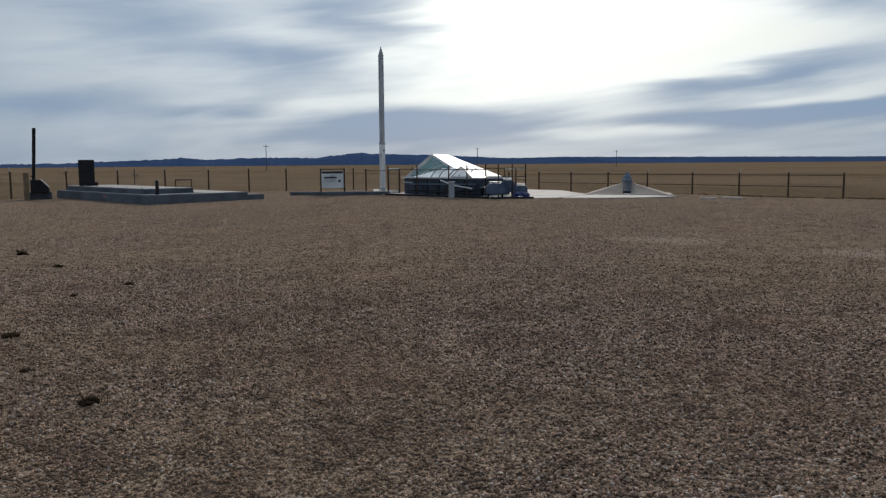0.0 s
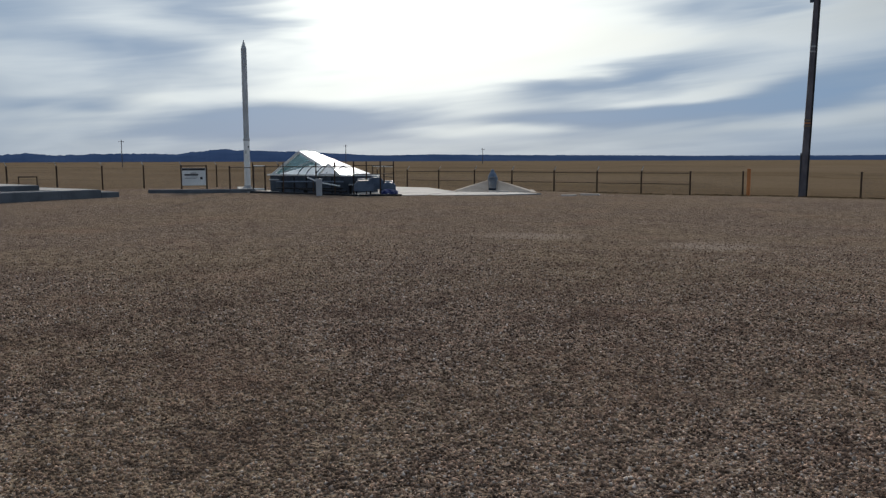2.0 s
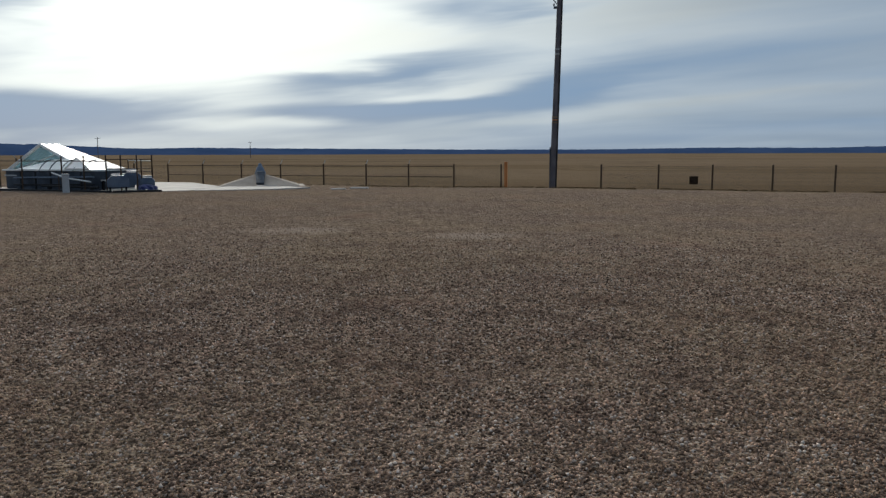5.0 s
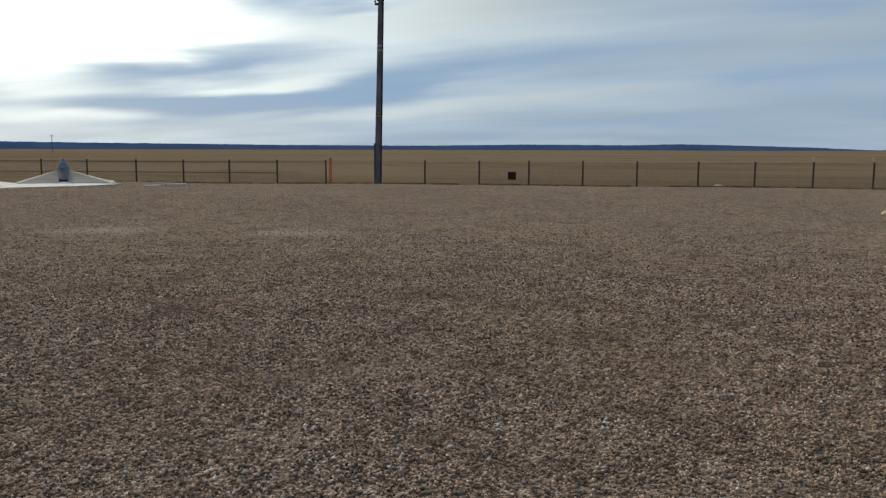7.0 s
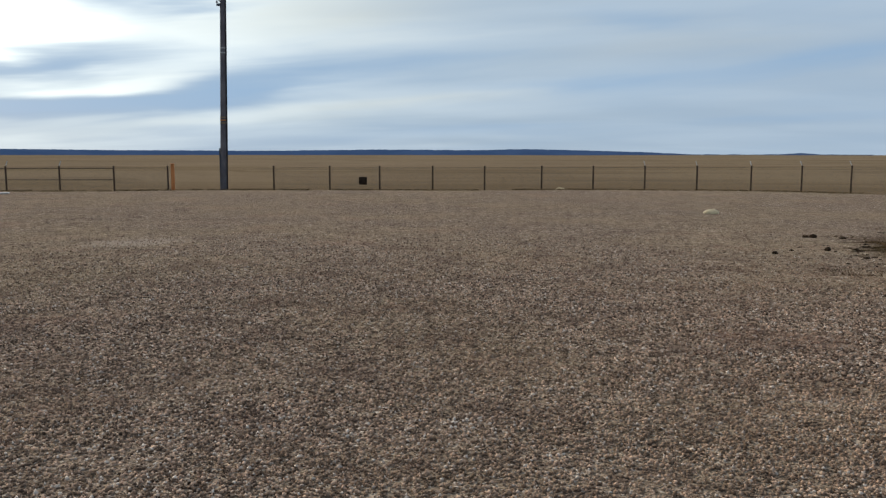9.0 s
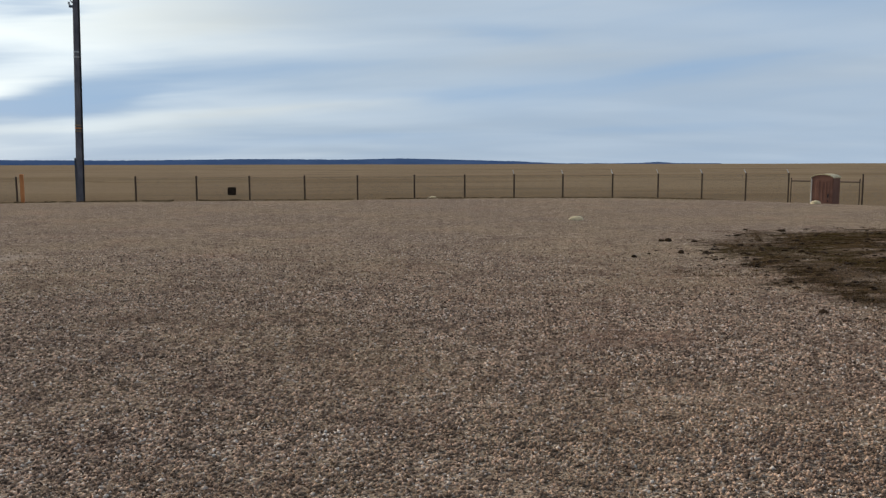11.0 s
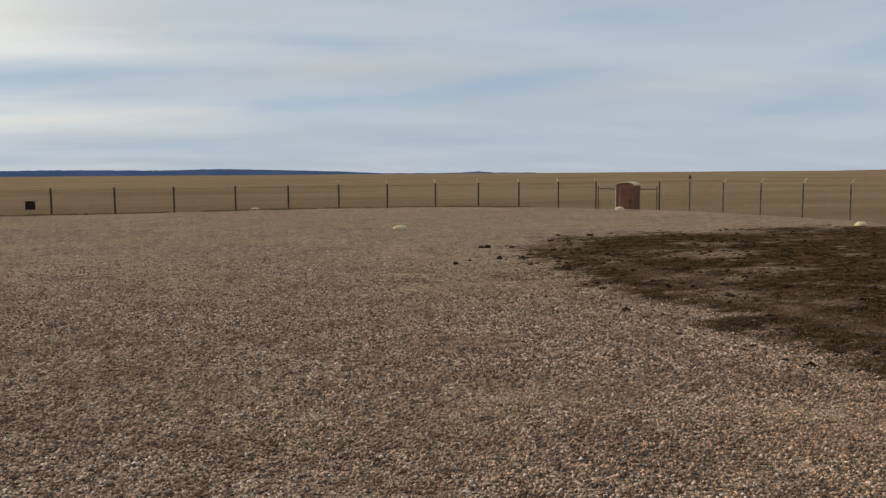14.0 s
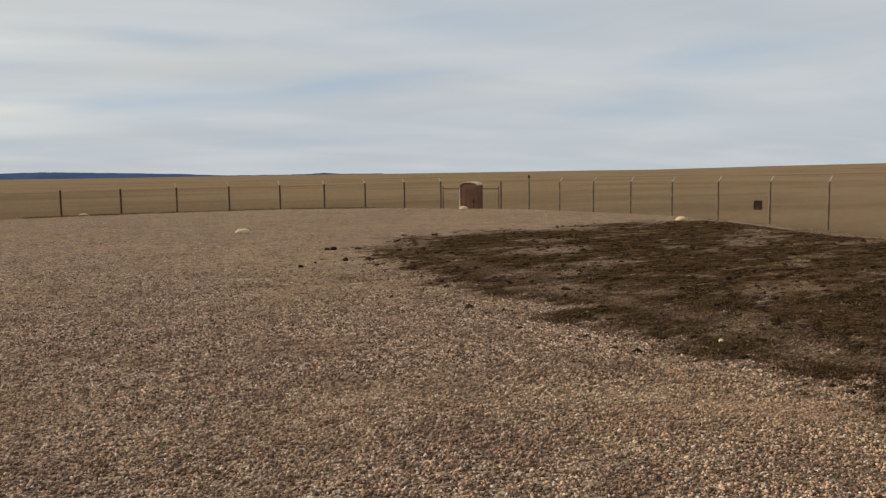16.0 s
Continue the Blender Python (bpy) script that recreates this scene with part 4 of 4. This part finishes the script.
def ground_pipe(a, b, r, material, label):
    p = thing("ground_pipe", (0, 0, 0), label, "pipe", "ground pipes")
    part("pipe", rod(B(), a, b, r, None, 10), material, p)
    for k in (0.12, 0.88):
        q = Vector(a).lerp(Vector(b), k)
        part("saddle", box(B(), (q.x, q.y, (q.z + 0.05) / 2), (0.09, 0.12, q.z - 0.05), 0, 0.006), BLACK, p)


ground_pipe((-29.6, 27.05, 0.26), (-26.3, 27.0, 0.22), 0.045, BLACK, "black pipe on saddles in front of the curb")
ground_pipe((-27.2, 27.9, 0.5), (-25.9, 29.3, 0.42), 0.04, GALV, "galvanised pipe on saddles between the cabinets")


def tarp_heap():
    x, y = polar(41.2, 38.1)
    t = thing("tarpaulin_bundle", (x, y, 0.05), "dark blue tarpaulin bundle lying on the concrete apron", "tarpaulin", turn=40)
    bm = B()
    bmesh.ops.create_icosphere(bm, subdivisions=4, radius=1.0, matrix=Matrix.Diagonal((0.42, 0.3, 0.19, 1)))
    for v in bm.verts:
        v.co += v.co.normalized() * 0.07 * noise.noise(v.co * 6)
        v.co.z = max(v.co.z + 0.08, 0.0)
    part("sheet", bm, NAVY, t)
    part("tie", rod(B(), (-0.05, -0.36, 0.05), (-0.05, 0.36, 0.05), 0.02, None, 8), WHITE, t)


tarp_heap()


# ---- concrete vent ----
def vent():
    x, y = polar(33.75, 43.2)
    v = thing("conical_vent", (x, y, 0), "low concrete pyramid with a blue-grey rounded vent cowl", "vent", turn=33)
    bm = B()
    rings = [(2.05, 0.0), (1.98, 0.05), (0.34, 0.57), (0.24, 0.6)]
    vs = []
    for r, z in rings:
        vs.append([bm.verts.new((r * sx * 1.0, r * sy * 0.8, z)) for sx, sy in ((-1, -1), (1, -1), (1, 1), (-1, 1))])
    for p, q in zip(vs, vs[1:]):
        for i in range(4):
            bm.faces.new((p[i], p[(i + 1) % 4], q[(i + 1) % 4], q[i]))
    bm.faces.new(vs[-1])
    part("pyramid", bm, SANDCON, v)
    part("apron", box(B(), (0.1, 0, -0.03), (4.4, 3.5, 0.1), 0, 0.02), SANDCON, v)
    cowl = part("cowl", lathe(B(), [(0.30, 0.45), (0.27, 0.72), (0.18, 0.94), (0.10, 1.05), (0.085, 1.15), (0.03, 1.19)], 20), BLUEGREY, v)
    bm = slab(B(), [(-0.19, -1.45, 0.03), (0.19, -1.45, 0.03), (0.24, -0.22, 0.56), (-0.24, -0.22, 0.56)], 0.2)
    bmesh.ops.recalc_face_normals(bm, faces=bm.faces)
    part("access_hood", bm, DARKSTEEL, v)
    part("hinge", box(B(), (0.0, -0.3, 0.76), (0.3, 0.05, 0.04), 0, 0.008), GALV, cowl)
    part("step_plate", box(B(), (0.35, -2.05, 0.05), (1.0, 0.5, 0.08), 0, 0.015), SLABTOP, v, "pale step plate")


vent()


# ---- wooden pole and its neighbours ----
def utility_pole():
    x, y = polar(12.95, 42.6)
    p = thing("utility_pole", on_ground(x, y), "dark weathered wooden utility pole with a cable conduit", "utility pole", turn=13)
    bm, rings = B(), []
    prof = [(0.182, -0.3), (0.178, 0.6), (0.166, 2.7), (0.152, 5.2), (0.139, 8.0), (0.13, 10.7), (0.122, 12.6)]
    for k, (r, z) in enumerate(prof):
        rings.append([bm.verts.new((0.024 * z + r * math.cos(a) * (1 + 0.05 * noise.noise((i, k, 1))), r * math.sin(a) * (1 + 0.05 * noise.noise((i, k, 4))), z)) for i, a in enumerate(np.linspace(0, 2 * math.pi, 16, endpoint=False))])
    for a, b in zip(rings, rings[1:]):
        for i in range(16):
            bm.faces.new((a[i], a[(i + 1) % 16], b[(i + 1) % 16], b[i]))
    bm.faces.new(rings[-1])
    part("shaft", bm, WOOD, p)
    part("conduit", rod(B(), (0.175, -0.1, 0), (0.135 + 0.024 * 10.5, -0.08, 10.5), 0.036, None, 10), BLACK, p, "black cable conduit")
    part("guard", box(B(), (-0.145, -0.06, 1.2), (0.06, 0.1, 2.4), 0, 0.01), DARKSTEEL, p)
    for z, mat in ((3.68, TIMBER), (3.96, TIMBER), (3.82, ORANGE), (7.2, GALV), (7.44, GALV)):
        r = np.interp(z, [q[1] for q in prof], [q[0] for q in prof])
        part("band", lathe(B(), [(r + 0.012, -0.035), (r + 0.012, 0.035)], 18, (0.024 * z, 0, z)), mat, p)
    br = part("bracket", box(B(), (0.02, -0.05, 9.56), (0.18, 0.08, 0.12), 0, 0.01), DARKSTEEL, p)
    part("lamp_arm", rod(B(), (0.1, -0.05, 9.72), (-0.12, -0.12, 10.0), 0.03, None, 8), DARKSTEEL, br)
    part("lamp_arm", rod(B(), (-0.12, -0.12, 10.0), (-0.36, -0.18, 10.08), 0.03, None, 8), DARKSTEEL, br)
    part("insulator", lathe(B(), [(0.03, 0), (0.06, 0.03), (0.04, 0.06), (0.06, 0.09), (0.03, 0.13)], 12, (-0.05, -0.08, 9.63)), GREYPAINT, br)


utility_pole()
marker_post(16.28, 41.0, 1.36, 0.16, ORANGE, "orange cable marker post beside the pole", 10)


# ---- portable toilet ----
def portable_toilet():
    x, y = polar(-37.38, 50.5)
    z = height(x, y)
    t = thing("portable_toilet", (x, y, z), "tan plastic portable toilet with a pale arched roof", "toilet", turn=-56)
    part("skid", box(B(), (0, 0, 0.05), (1.16, 1.2, 0.14), 0, 0.02), DARKSTEEL, t)
    part("cabin", box(B(), (0, 0, 1.1), (1.2, 1.16, 2.02), 0, 0.03), TAN, t)
    d = part("door", box(B(), (0.04, -0.575, 1.08), (0.78, 0.04, 1.86), 0, 0.015), TAN, t)
    for k in range(3):
        part("door_rib", box(B(), (-0.16 + 0.2 * k, -0.6, 1.1), (0.03, 0.02, 1.6), 0, 0.006), TAN, d)
    part("latch", box(B(), (0.36, -0.61, 1.1), (0.05, 0.05, 0.22), 0, 0.01), BLACK, d, "black door latch")
    part("latch", box(B(), (0.36, -0.61, 0.8), (0.05, 0.05, 0.1), 0, 0.01), BLACK, d)
    part("corner_post", box(B(), (-0.57, -0.56, 1.1), (0.07, 0.07, 2.04), 0, 0.015), CONCRETE, t, "pale moulded corner post")
    part("corner_post", box(B(), (0.53, -0.55, 1.1), (0.07, 0.07, 2.04), 0, 0.015), TAN, t)
    bm, n = B(), 12
    lo, hi = [], []
    for i in range(n + 1):
        u = -1 + 2 * i / n
        zz = 2.06 + 0.28 * math.sqrt(max(0, 1 - 0.9 * u * u))
        for row, yy in ((lo, -0.62), (hi, 0.62)):
            row.append((bm.verts.new((0.63 * u, yy, zz)), bm.verts.new((0.63 * u, yy, zz - 0.06))))
    for i in range(n):
        bm.faces.new((lo[i][0], lo[i + 1][0], hi[i + 1][0], hi[i][0]))
        bm.faces.new((lo[i][1], lo[i + 1][1], lo[i + 1][0], lo[i][0]))
        bm.faces.new((hi[i][0], hi[i + 1][0], hi[i + 1][1], hi[i][1]))
        bm.faces.new((lo[i + 1][1], lo[i][1], hi[i][1], hi[i + 1][1]))
    bm.faces.new((lo[0][0], hi[0][0], hi[0][1], lo[0][1])), bm.faces.new((lo[n][1], hi[n][1], hi[n][0], lo[n][0]))
    bmesh.ops.recalc_face_normals(bm, faces=bm.faces)
    part("roof", bm, CREAM, t, "pale translucent arched roof")
    for yy in (-0.56, 0.56):
        arch = [(0.58 * u, yy, 2.0 + 0.28 * math.sqrt(max(0, 1 - 0.9 * u * u))) for u in np.linspace(1, -1, 13)]
        bm = slab(B(), [(-0.58, yy, 2.0), (0.58, yy, 2.0)] + arch, 0.03)
        bmesh.ops.recalc_face_normals(bm, faces=bm.faces)
        part("gable", bm, TAN, t)
    part("vent_stack", rod(B(), (0.42, 0.45, 1.9), (0.42, 0.45, 2.2), 0.05, None, 10), TAN, t)


portable_toilet()


# ---- white boundary caps ----
def ground_cap(x, y, r, h, label):
    c = thing("marker_stone", on_ground(x, y), label, "stone", "marker stones")
    bm = B()
    bmesh.ops.create_icosphere(bm, subdivisions=3, radius=1.0)
    for v in bm.verts:
        n = v.co.copy()
        v.co = Vector((n.x * r, n.y * r * 0.85, max(-0.05, n.z * h))) * (1 + 0.14 * noise.noise(n * 1.9 + Vector((x, y, 0))))
    part("dome", bm, CREAM, c)


for cx, cy, cr, ch in ((7.54, 39.2, 0.30, 0.22), (8.55, 22.1, 0.23, 0.12), (21.7, 29.0, 0.22, 0.13), (21.0, 16.4, 0.2, 0.13)):
    ground_cap(cx, cy, cr, ch, "rounded cream-white marker stone half sunk in gravel")


# ---- far power line ----
def far_pole(az, d, top_el, arm, r=0.22):
    x, y = polar(az, d)
    h = EYE + d * math.tan(radians(top_el))
    p = thing("power_line_pole", on_ground(x, y), "distant wooden power line pole on the prairie", "utility pole", "power line")
    part("shaft", rod(B(), (0, 0, -1.0), (0, 0, h + 1.3), r, r * 0.75, 8), WOOD, p)
    part("crossarm", box(B(), (0, 0, h + 0.5), (arm, r, r), az), WOOD, p)


far_pole(59.37, 420, 1.38, 2.6)
far_pole(44.31, 480, 1.12, 2.6)
far_pole(34.45, 560, 0.84, 2.6)
far_pole(68.1, 120, -0.35, 0.9, 0.09)


# ---- loose ground cover ----
def dark_rim(x, y):
    """Signed distance to the rim of the bare earth, ragged by noise."""
    cx, cy, hx, hy, r = DARK
    x -= DARK_SLANT * (y - 9.0)
    d = math.hypot(max(abs(x - cx) - hx + r, 0), max(abs(y - cy) - hy + r, 0)) - r
    return d + 1.3 * noise.noise((x * 0.5, y * 0.5, 9.0)) + 0.6 * noise.noise((x * 1.7, y * 1.7, 4.0))


def gravel():
    """Loose crushed stones on the pad, as eight-faced chips."""
    rng = np.random.default_rng(4)
    count = 255000
    r = np.sqrt(3.2 ** 2 + rng.random(count * 5) * (19.0 ** 2 - 3.2 ** 2))
    r = r[rng.random(len(r)) < np.clip((19.0 - r) / 14.0, 0, 1) ** 2.4 * np.clip((r - 3.2) / 0.3, 0, 1)][:count]
    far = np.sqrt(8.0 ** 2 + rng.random(150000) * (36.0 ** 2 - 8.0 ** 2))
    far = far[rng.random(len(far)) < np.clip((36.0 - far) / 20.0, 0, 1) ** 1.3]
    chips("gravel", r, 1.12, STONE, "loose pinkish brown crushed gravel covering the pad", rng)
    chips("gravel", np.sqrt(0.2 + rng.random(9000) * 10.5), 1.12, STONE, "loose pinkish brown crushed gravel underfoot", rng, 0, 360)
    back = np.sqrt(3.2 ** 2 + rng.random(45000) * (12.0 ** 2 - 3.2 ** 2))
    back = back[rng.random(len(back)) < np.clip((12.0 - back) / 8.0, 0, 1)]
    chips("gravel", back, 1.12, STONE, "loose pinkish brown crushed gravel towards the back of the pad", rng, 84, 204)
    chips("fine_gravel", far, 0.95, GRIT, "thinner scatter of fine brown gravel further out", rng)


def chips(name, r, coarse, material, label, rng, first=-69, span=150):
    shape = np.array([(1, 0, 0), (0, 1, 0), (-1, 0, 0), (0, -1, 0), (0, 0, 0.8), (0, 0, -0.6)], float)
    faces = np.array([(0, 1, 4), (1, 2, 4), (2, 3, 4), (3, 0, 4), (1, 0, 5), (2, 1, 5), (3, 2, 5), (0, 3, 5)])
    count = len(r)
    a = radians(first) + (rng.random(count) + 0.03 * rng.normal(size=count)) * radians(span)
    x, y = -r * np.sin(a), r * np.cos(a)
    keep = np.array([rng.random() < 0.5 + 0.5 * ease(-1.5, 0.7, dark_rim(p, q)) for p, q in zip(x, y)])
    keep &= (np.hypot(x + 29, y - 32) > 7.5 + 2.5 * rng.random(count)) & (np.hypot((x + 40) * 0.6, y - 17) > 5.0)
    x, y, r = x[keep], y[keep], r[keep]
    n = len(x)
    z = np.array([height(p, q) for p, q in zip(x, y)])
    size = (0.0050 + 0.0072 * rng.random(n) ** 1.9) * (1 + 0.02 * r) * coarse
    v = shape[None] * (1 + 0.55 * (rng.random((n, 6, 1)) - 0.5)) * size[:, None, None]
    v[:, :, 2] *= (0.9 + 0.7 * rng.random(n))[:, None]
    v[:, :, 0] *= (0.8 + 0.7 * rng.random(n))[:, None]
    t, tilt = rng.random(n) * 6.283, (rng.random(n) - 0.5) * 2.4
    ct, st = np.cos(tilt)[:, None], np.sin(tilt)[:, None]
    vy, vz = v[:, :, 1] * ct - v[:, :, 2] * st, v[:, :, 1] * st + v[:, :, 2] * ct
    c, s = np.cos(t)[:, None], np.sin(t)[:, None]
    out = np.stack([v[:, :, 0] * c - vy * s + x[:, None], v[:, :, 0] * s + vy * c + y[:, None], vz + (z + size * 0.25)[:, None]], -1)
    f = (faces[None] + 6 * np.arange(n)[:, None, None]).reshape(-1, 3)
    me = bpy.data.meshes.new(name)
    me.vertices.add(n * 6)
    me.vertices.foreach_set("co", out.reshape(-1))
    me.loops.add(len(f) * 3)
    me.loops.foreach_set("vertex_index", f.reshape(-1).astype(np.int32))
    me.polygons.add(len(f))
    me.polygons.foreach_set("loop_start", np.arange(0, len(f) * 3, 3, dtype=np.int32))
    me.update(calc_edges=True)
    me.materials.append(material)
    tagged(new(name, me), label, "gravel", kind="stuff")


gravel()


def tuft(bm, x, y, z, r, h, blades, rng):
    for _ in range(blades):
        a, lean = rng.random() * 6.283, rng.random()
        bx, by = x + rng.normal() * r * 0.4, y + rng.normal() * r * 0.4
        tip = Vector((bx + math.cos(a) * r * lean, by + math.sin(a) * r * lean, z + h * (0.5 + 0.6 * rng.random())))
        side = Vector((-math.sin(a), math.cos(a), 0)) * (0.004 + 0.10 * h * 0.15)
        base = Vector((bx, by, z - 0.01))
        mid = base.lerp(tip, 0.55) + Vector((0, 0, 0.15 * h))
        v = [bm.verts.new(p) for p in (base - side, base + side, mid + side * 0.7, tip, mid - side * 0.7)]
        bm.faces.new(v)


def weeds():
    rng = np.random.default_rng(8)
    bm = B()
    n = 0
    while n < 3200:
        x, y = 6.0 + 20 * rng.random() ** 1.3, 1.0 + 16.5 * rng.random()
        rim = dark_rim(x, y)
        if rim > 1.8 or noise.noise((x * 0.6, y * 0.6, 1.0)) < (-0.1 if rim < 0.1 else 0.22):
            continue
        tuft(bm, x, y, height(x, y), 0.09, 0.018 + 0.026 * rng.random(), 7, rng)
        n += 1
    lumps = B()
    for _ in range(2600):
        x, y = 5.5 + 15.5 * rng.random() ** 1.3, 2.0 + 17 * rng.random()
        rim = dark_rim(x, y)
        if rim > 0.3 and (rim > 1.7 or rng.random() > 0.4 * (1.7 - rim)):
            continue
        r = (0.016 + 0.042 * rng.random() ** 2.5) * (0.8 if rim > 0.2 else 1.0)
        made = bmesh.ops.create_icosphere(lumps, subdivisions=1, radius=r, matrix=Matrix.Translation((x, y, height(x, y))) @ Matrix.Diagonal((1.5, 1.0, 0.6, 1)))
        for v in made["verts"]:
            v.co += Vector((rng.normal(), rng.normal(), rng.normal())) * r * 0.18
    tagged(finish("soil_lumps", lumps, SOIL), "rough dark lumps of soil on the bare patch", "soil", kind="stuff")
    ob = finish("dead_weeds", bm, WEED)
    tagged(ob, "low dark dead weeds on the bare earth patch", "weeds", kind="stuff")
    bush = thing("tumbleweed", on_ground(6.1, 3.8), "small round brown tumbleweed on the gravel", "plant")
    bm = B()
    tuft(bm, 0, 0, 0, 0.05, 0.065, 220, rng)
    part("twig_ball", bm, STRAW, bush)


weeds()


def loose_stone(x, y, r, material, label):
    s = thing("loose_stone", on_ground(x, y), label, "stone", "loose stones")
    bm = B()
    bmesh.ops.create_icosphere(bm, subdivisions=2, radius=r)
    for v in bm.verts:
        v.co *= 1 + 0.35 * noise.noise(v.co * (1.3 / r) + Vector((x, y, 0)))
        v.co.z = v.co.z * 0.75 + r * 0.35
    part("rock", bm, material, s)


loose_stone(7.23, 13.43, 0.055, SOIL, "small dark clod lying on the gravel")
loose_stone(6.14, 13.09, 0.05, SOIL, "small dark clod lying on the gravel")
loose_stone(8.0, 15.4, 0.07, SOIL, "dark earth clod beside the bare patch")
loose_stone(6.62, 4.75, 0.026, CREAM, "small white stone at the edge of the bare patch")


def plate(x, y, w, d, turn):
    p = thing("concrete_plate", on_ground(x, y), "thin pale concrete plate lying flush in gravel", "plate", "loose plates", turn)
    part("slab", box(B(), (0, 0, 0.02), (w, d, 0.08), 0, 0.015), SLABTOP, p)


plate(-18.0, 33.4, 0.7, 0.45, 30)
plate(-17.7, 35.0, 0.9, 0.5, 20)


def rim_grass():
    """Dry grass and clods along the crest of the pad."""
    rng = np.random.default_rng(21)
    bm = B()
    for _ in range(1500):
        x = -30 + 58 * rng.random() ** 0.8
        y = PAD[3] + 0.1 + 0.45 * rng.normal()
        if x > 12:
            x, y = 12 + 9.5 * rng.random(), 33 + 4 * rng.random()
        if abs(pad_distance(x, y)) > 1.0 or noise.noise((x * 0.35, 1.0, 0)) < -0.25 or (x < -19 and y < 38):
            continue
        tuft(bm, x, y, height(x, y), 0.14, 0.05 + 0.06 * rng.random(), 8, rng)
    tagged(finish("dry_grass", bm, STRAW), "sparse dry grass along the crest of the gravel pad", "grass", kind="stuff")


rim_grass()


def earth_clod(x, y, r):
    c = thing("earth_clod", on_ground(x, y), "dark clod of earth and dead weed on the gravel", "clod", "earth clods")
    bm = B()
    bmesh.ops.create_icosphere(bm, subdivisions=3, radius=r * 0.8)
    for v in bm.verts:
        v.co *= 1 + 0.5 * noise.noise(v.co * (1.1 / r) + Vector((x, y, 3))) + 0.35 * noise.noise(v.co * (4.0 / r) + Vector((y, x, 0)))
        v.co.z = v.co.z * 0.5 + r * 0.05
    part("soil", bm, SOIL, c)
    bm = B()
    tuft(bm, 0, 0, 0, r * 0.8, r * 0.7, 40, np.random.default_rng(int(5000 + 97 * x + 31 * y)))
    tagged(part("dead_stems", bm, WEED, c), kind="stuff")


for cx, cy, cr in ((-5.79, 2.04, 0.085), (-16.37, 4.48, 0.14), (-13.99, 4.36, 0.09), (-11.24, 4.45, 0.08), (-8.5, 2.24, 0.09), (-10.69, 3.53, 0.05),
                   (-5.05, 1.96, 0.035), (-7.03, 1.96, 0.05), (11.82, 17.07, 0.1), (11.2, 17.6, 0.07), (7.9, 15.5, 0.09), (8.5, 15.2, 0.08)):
    earth_clod(cx, cy, cr)
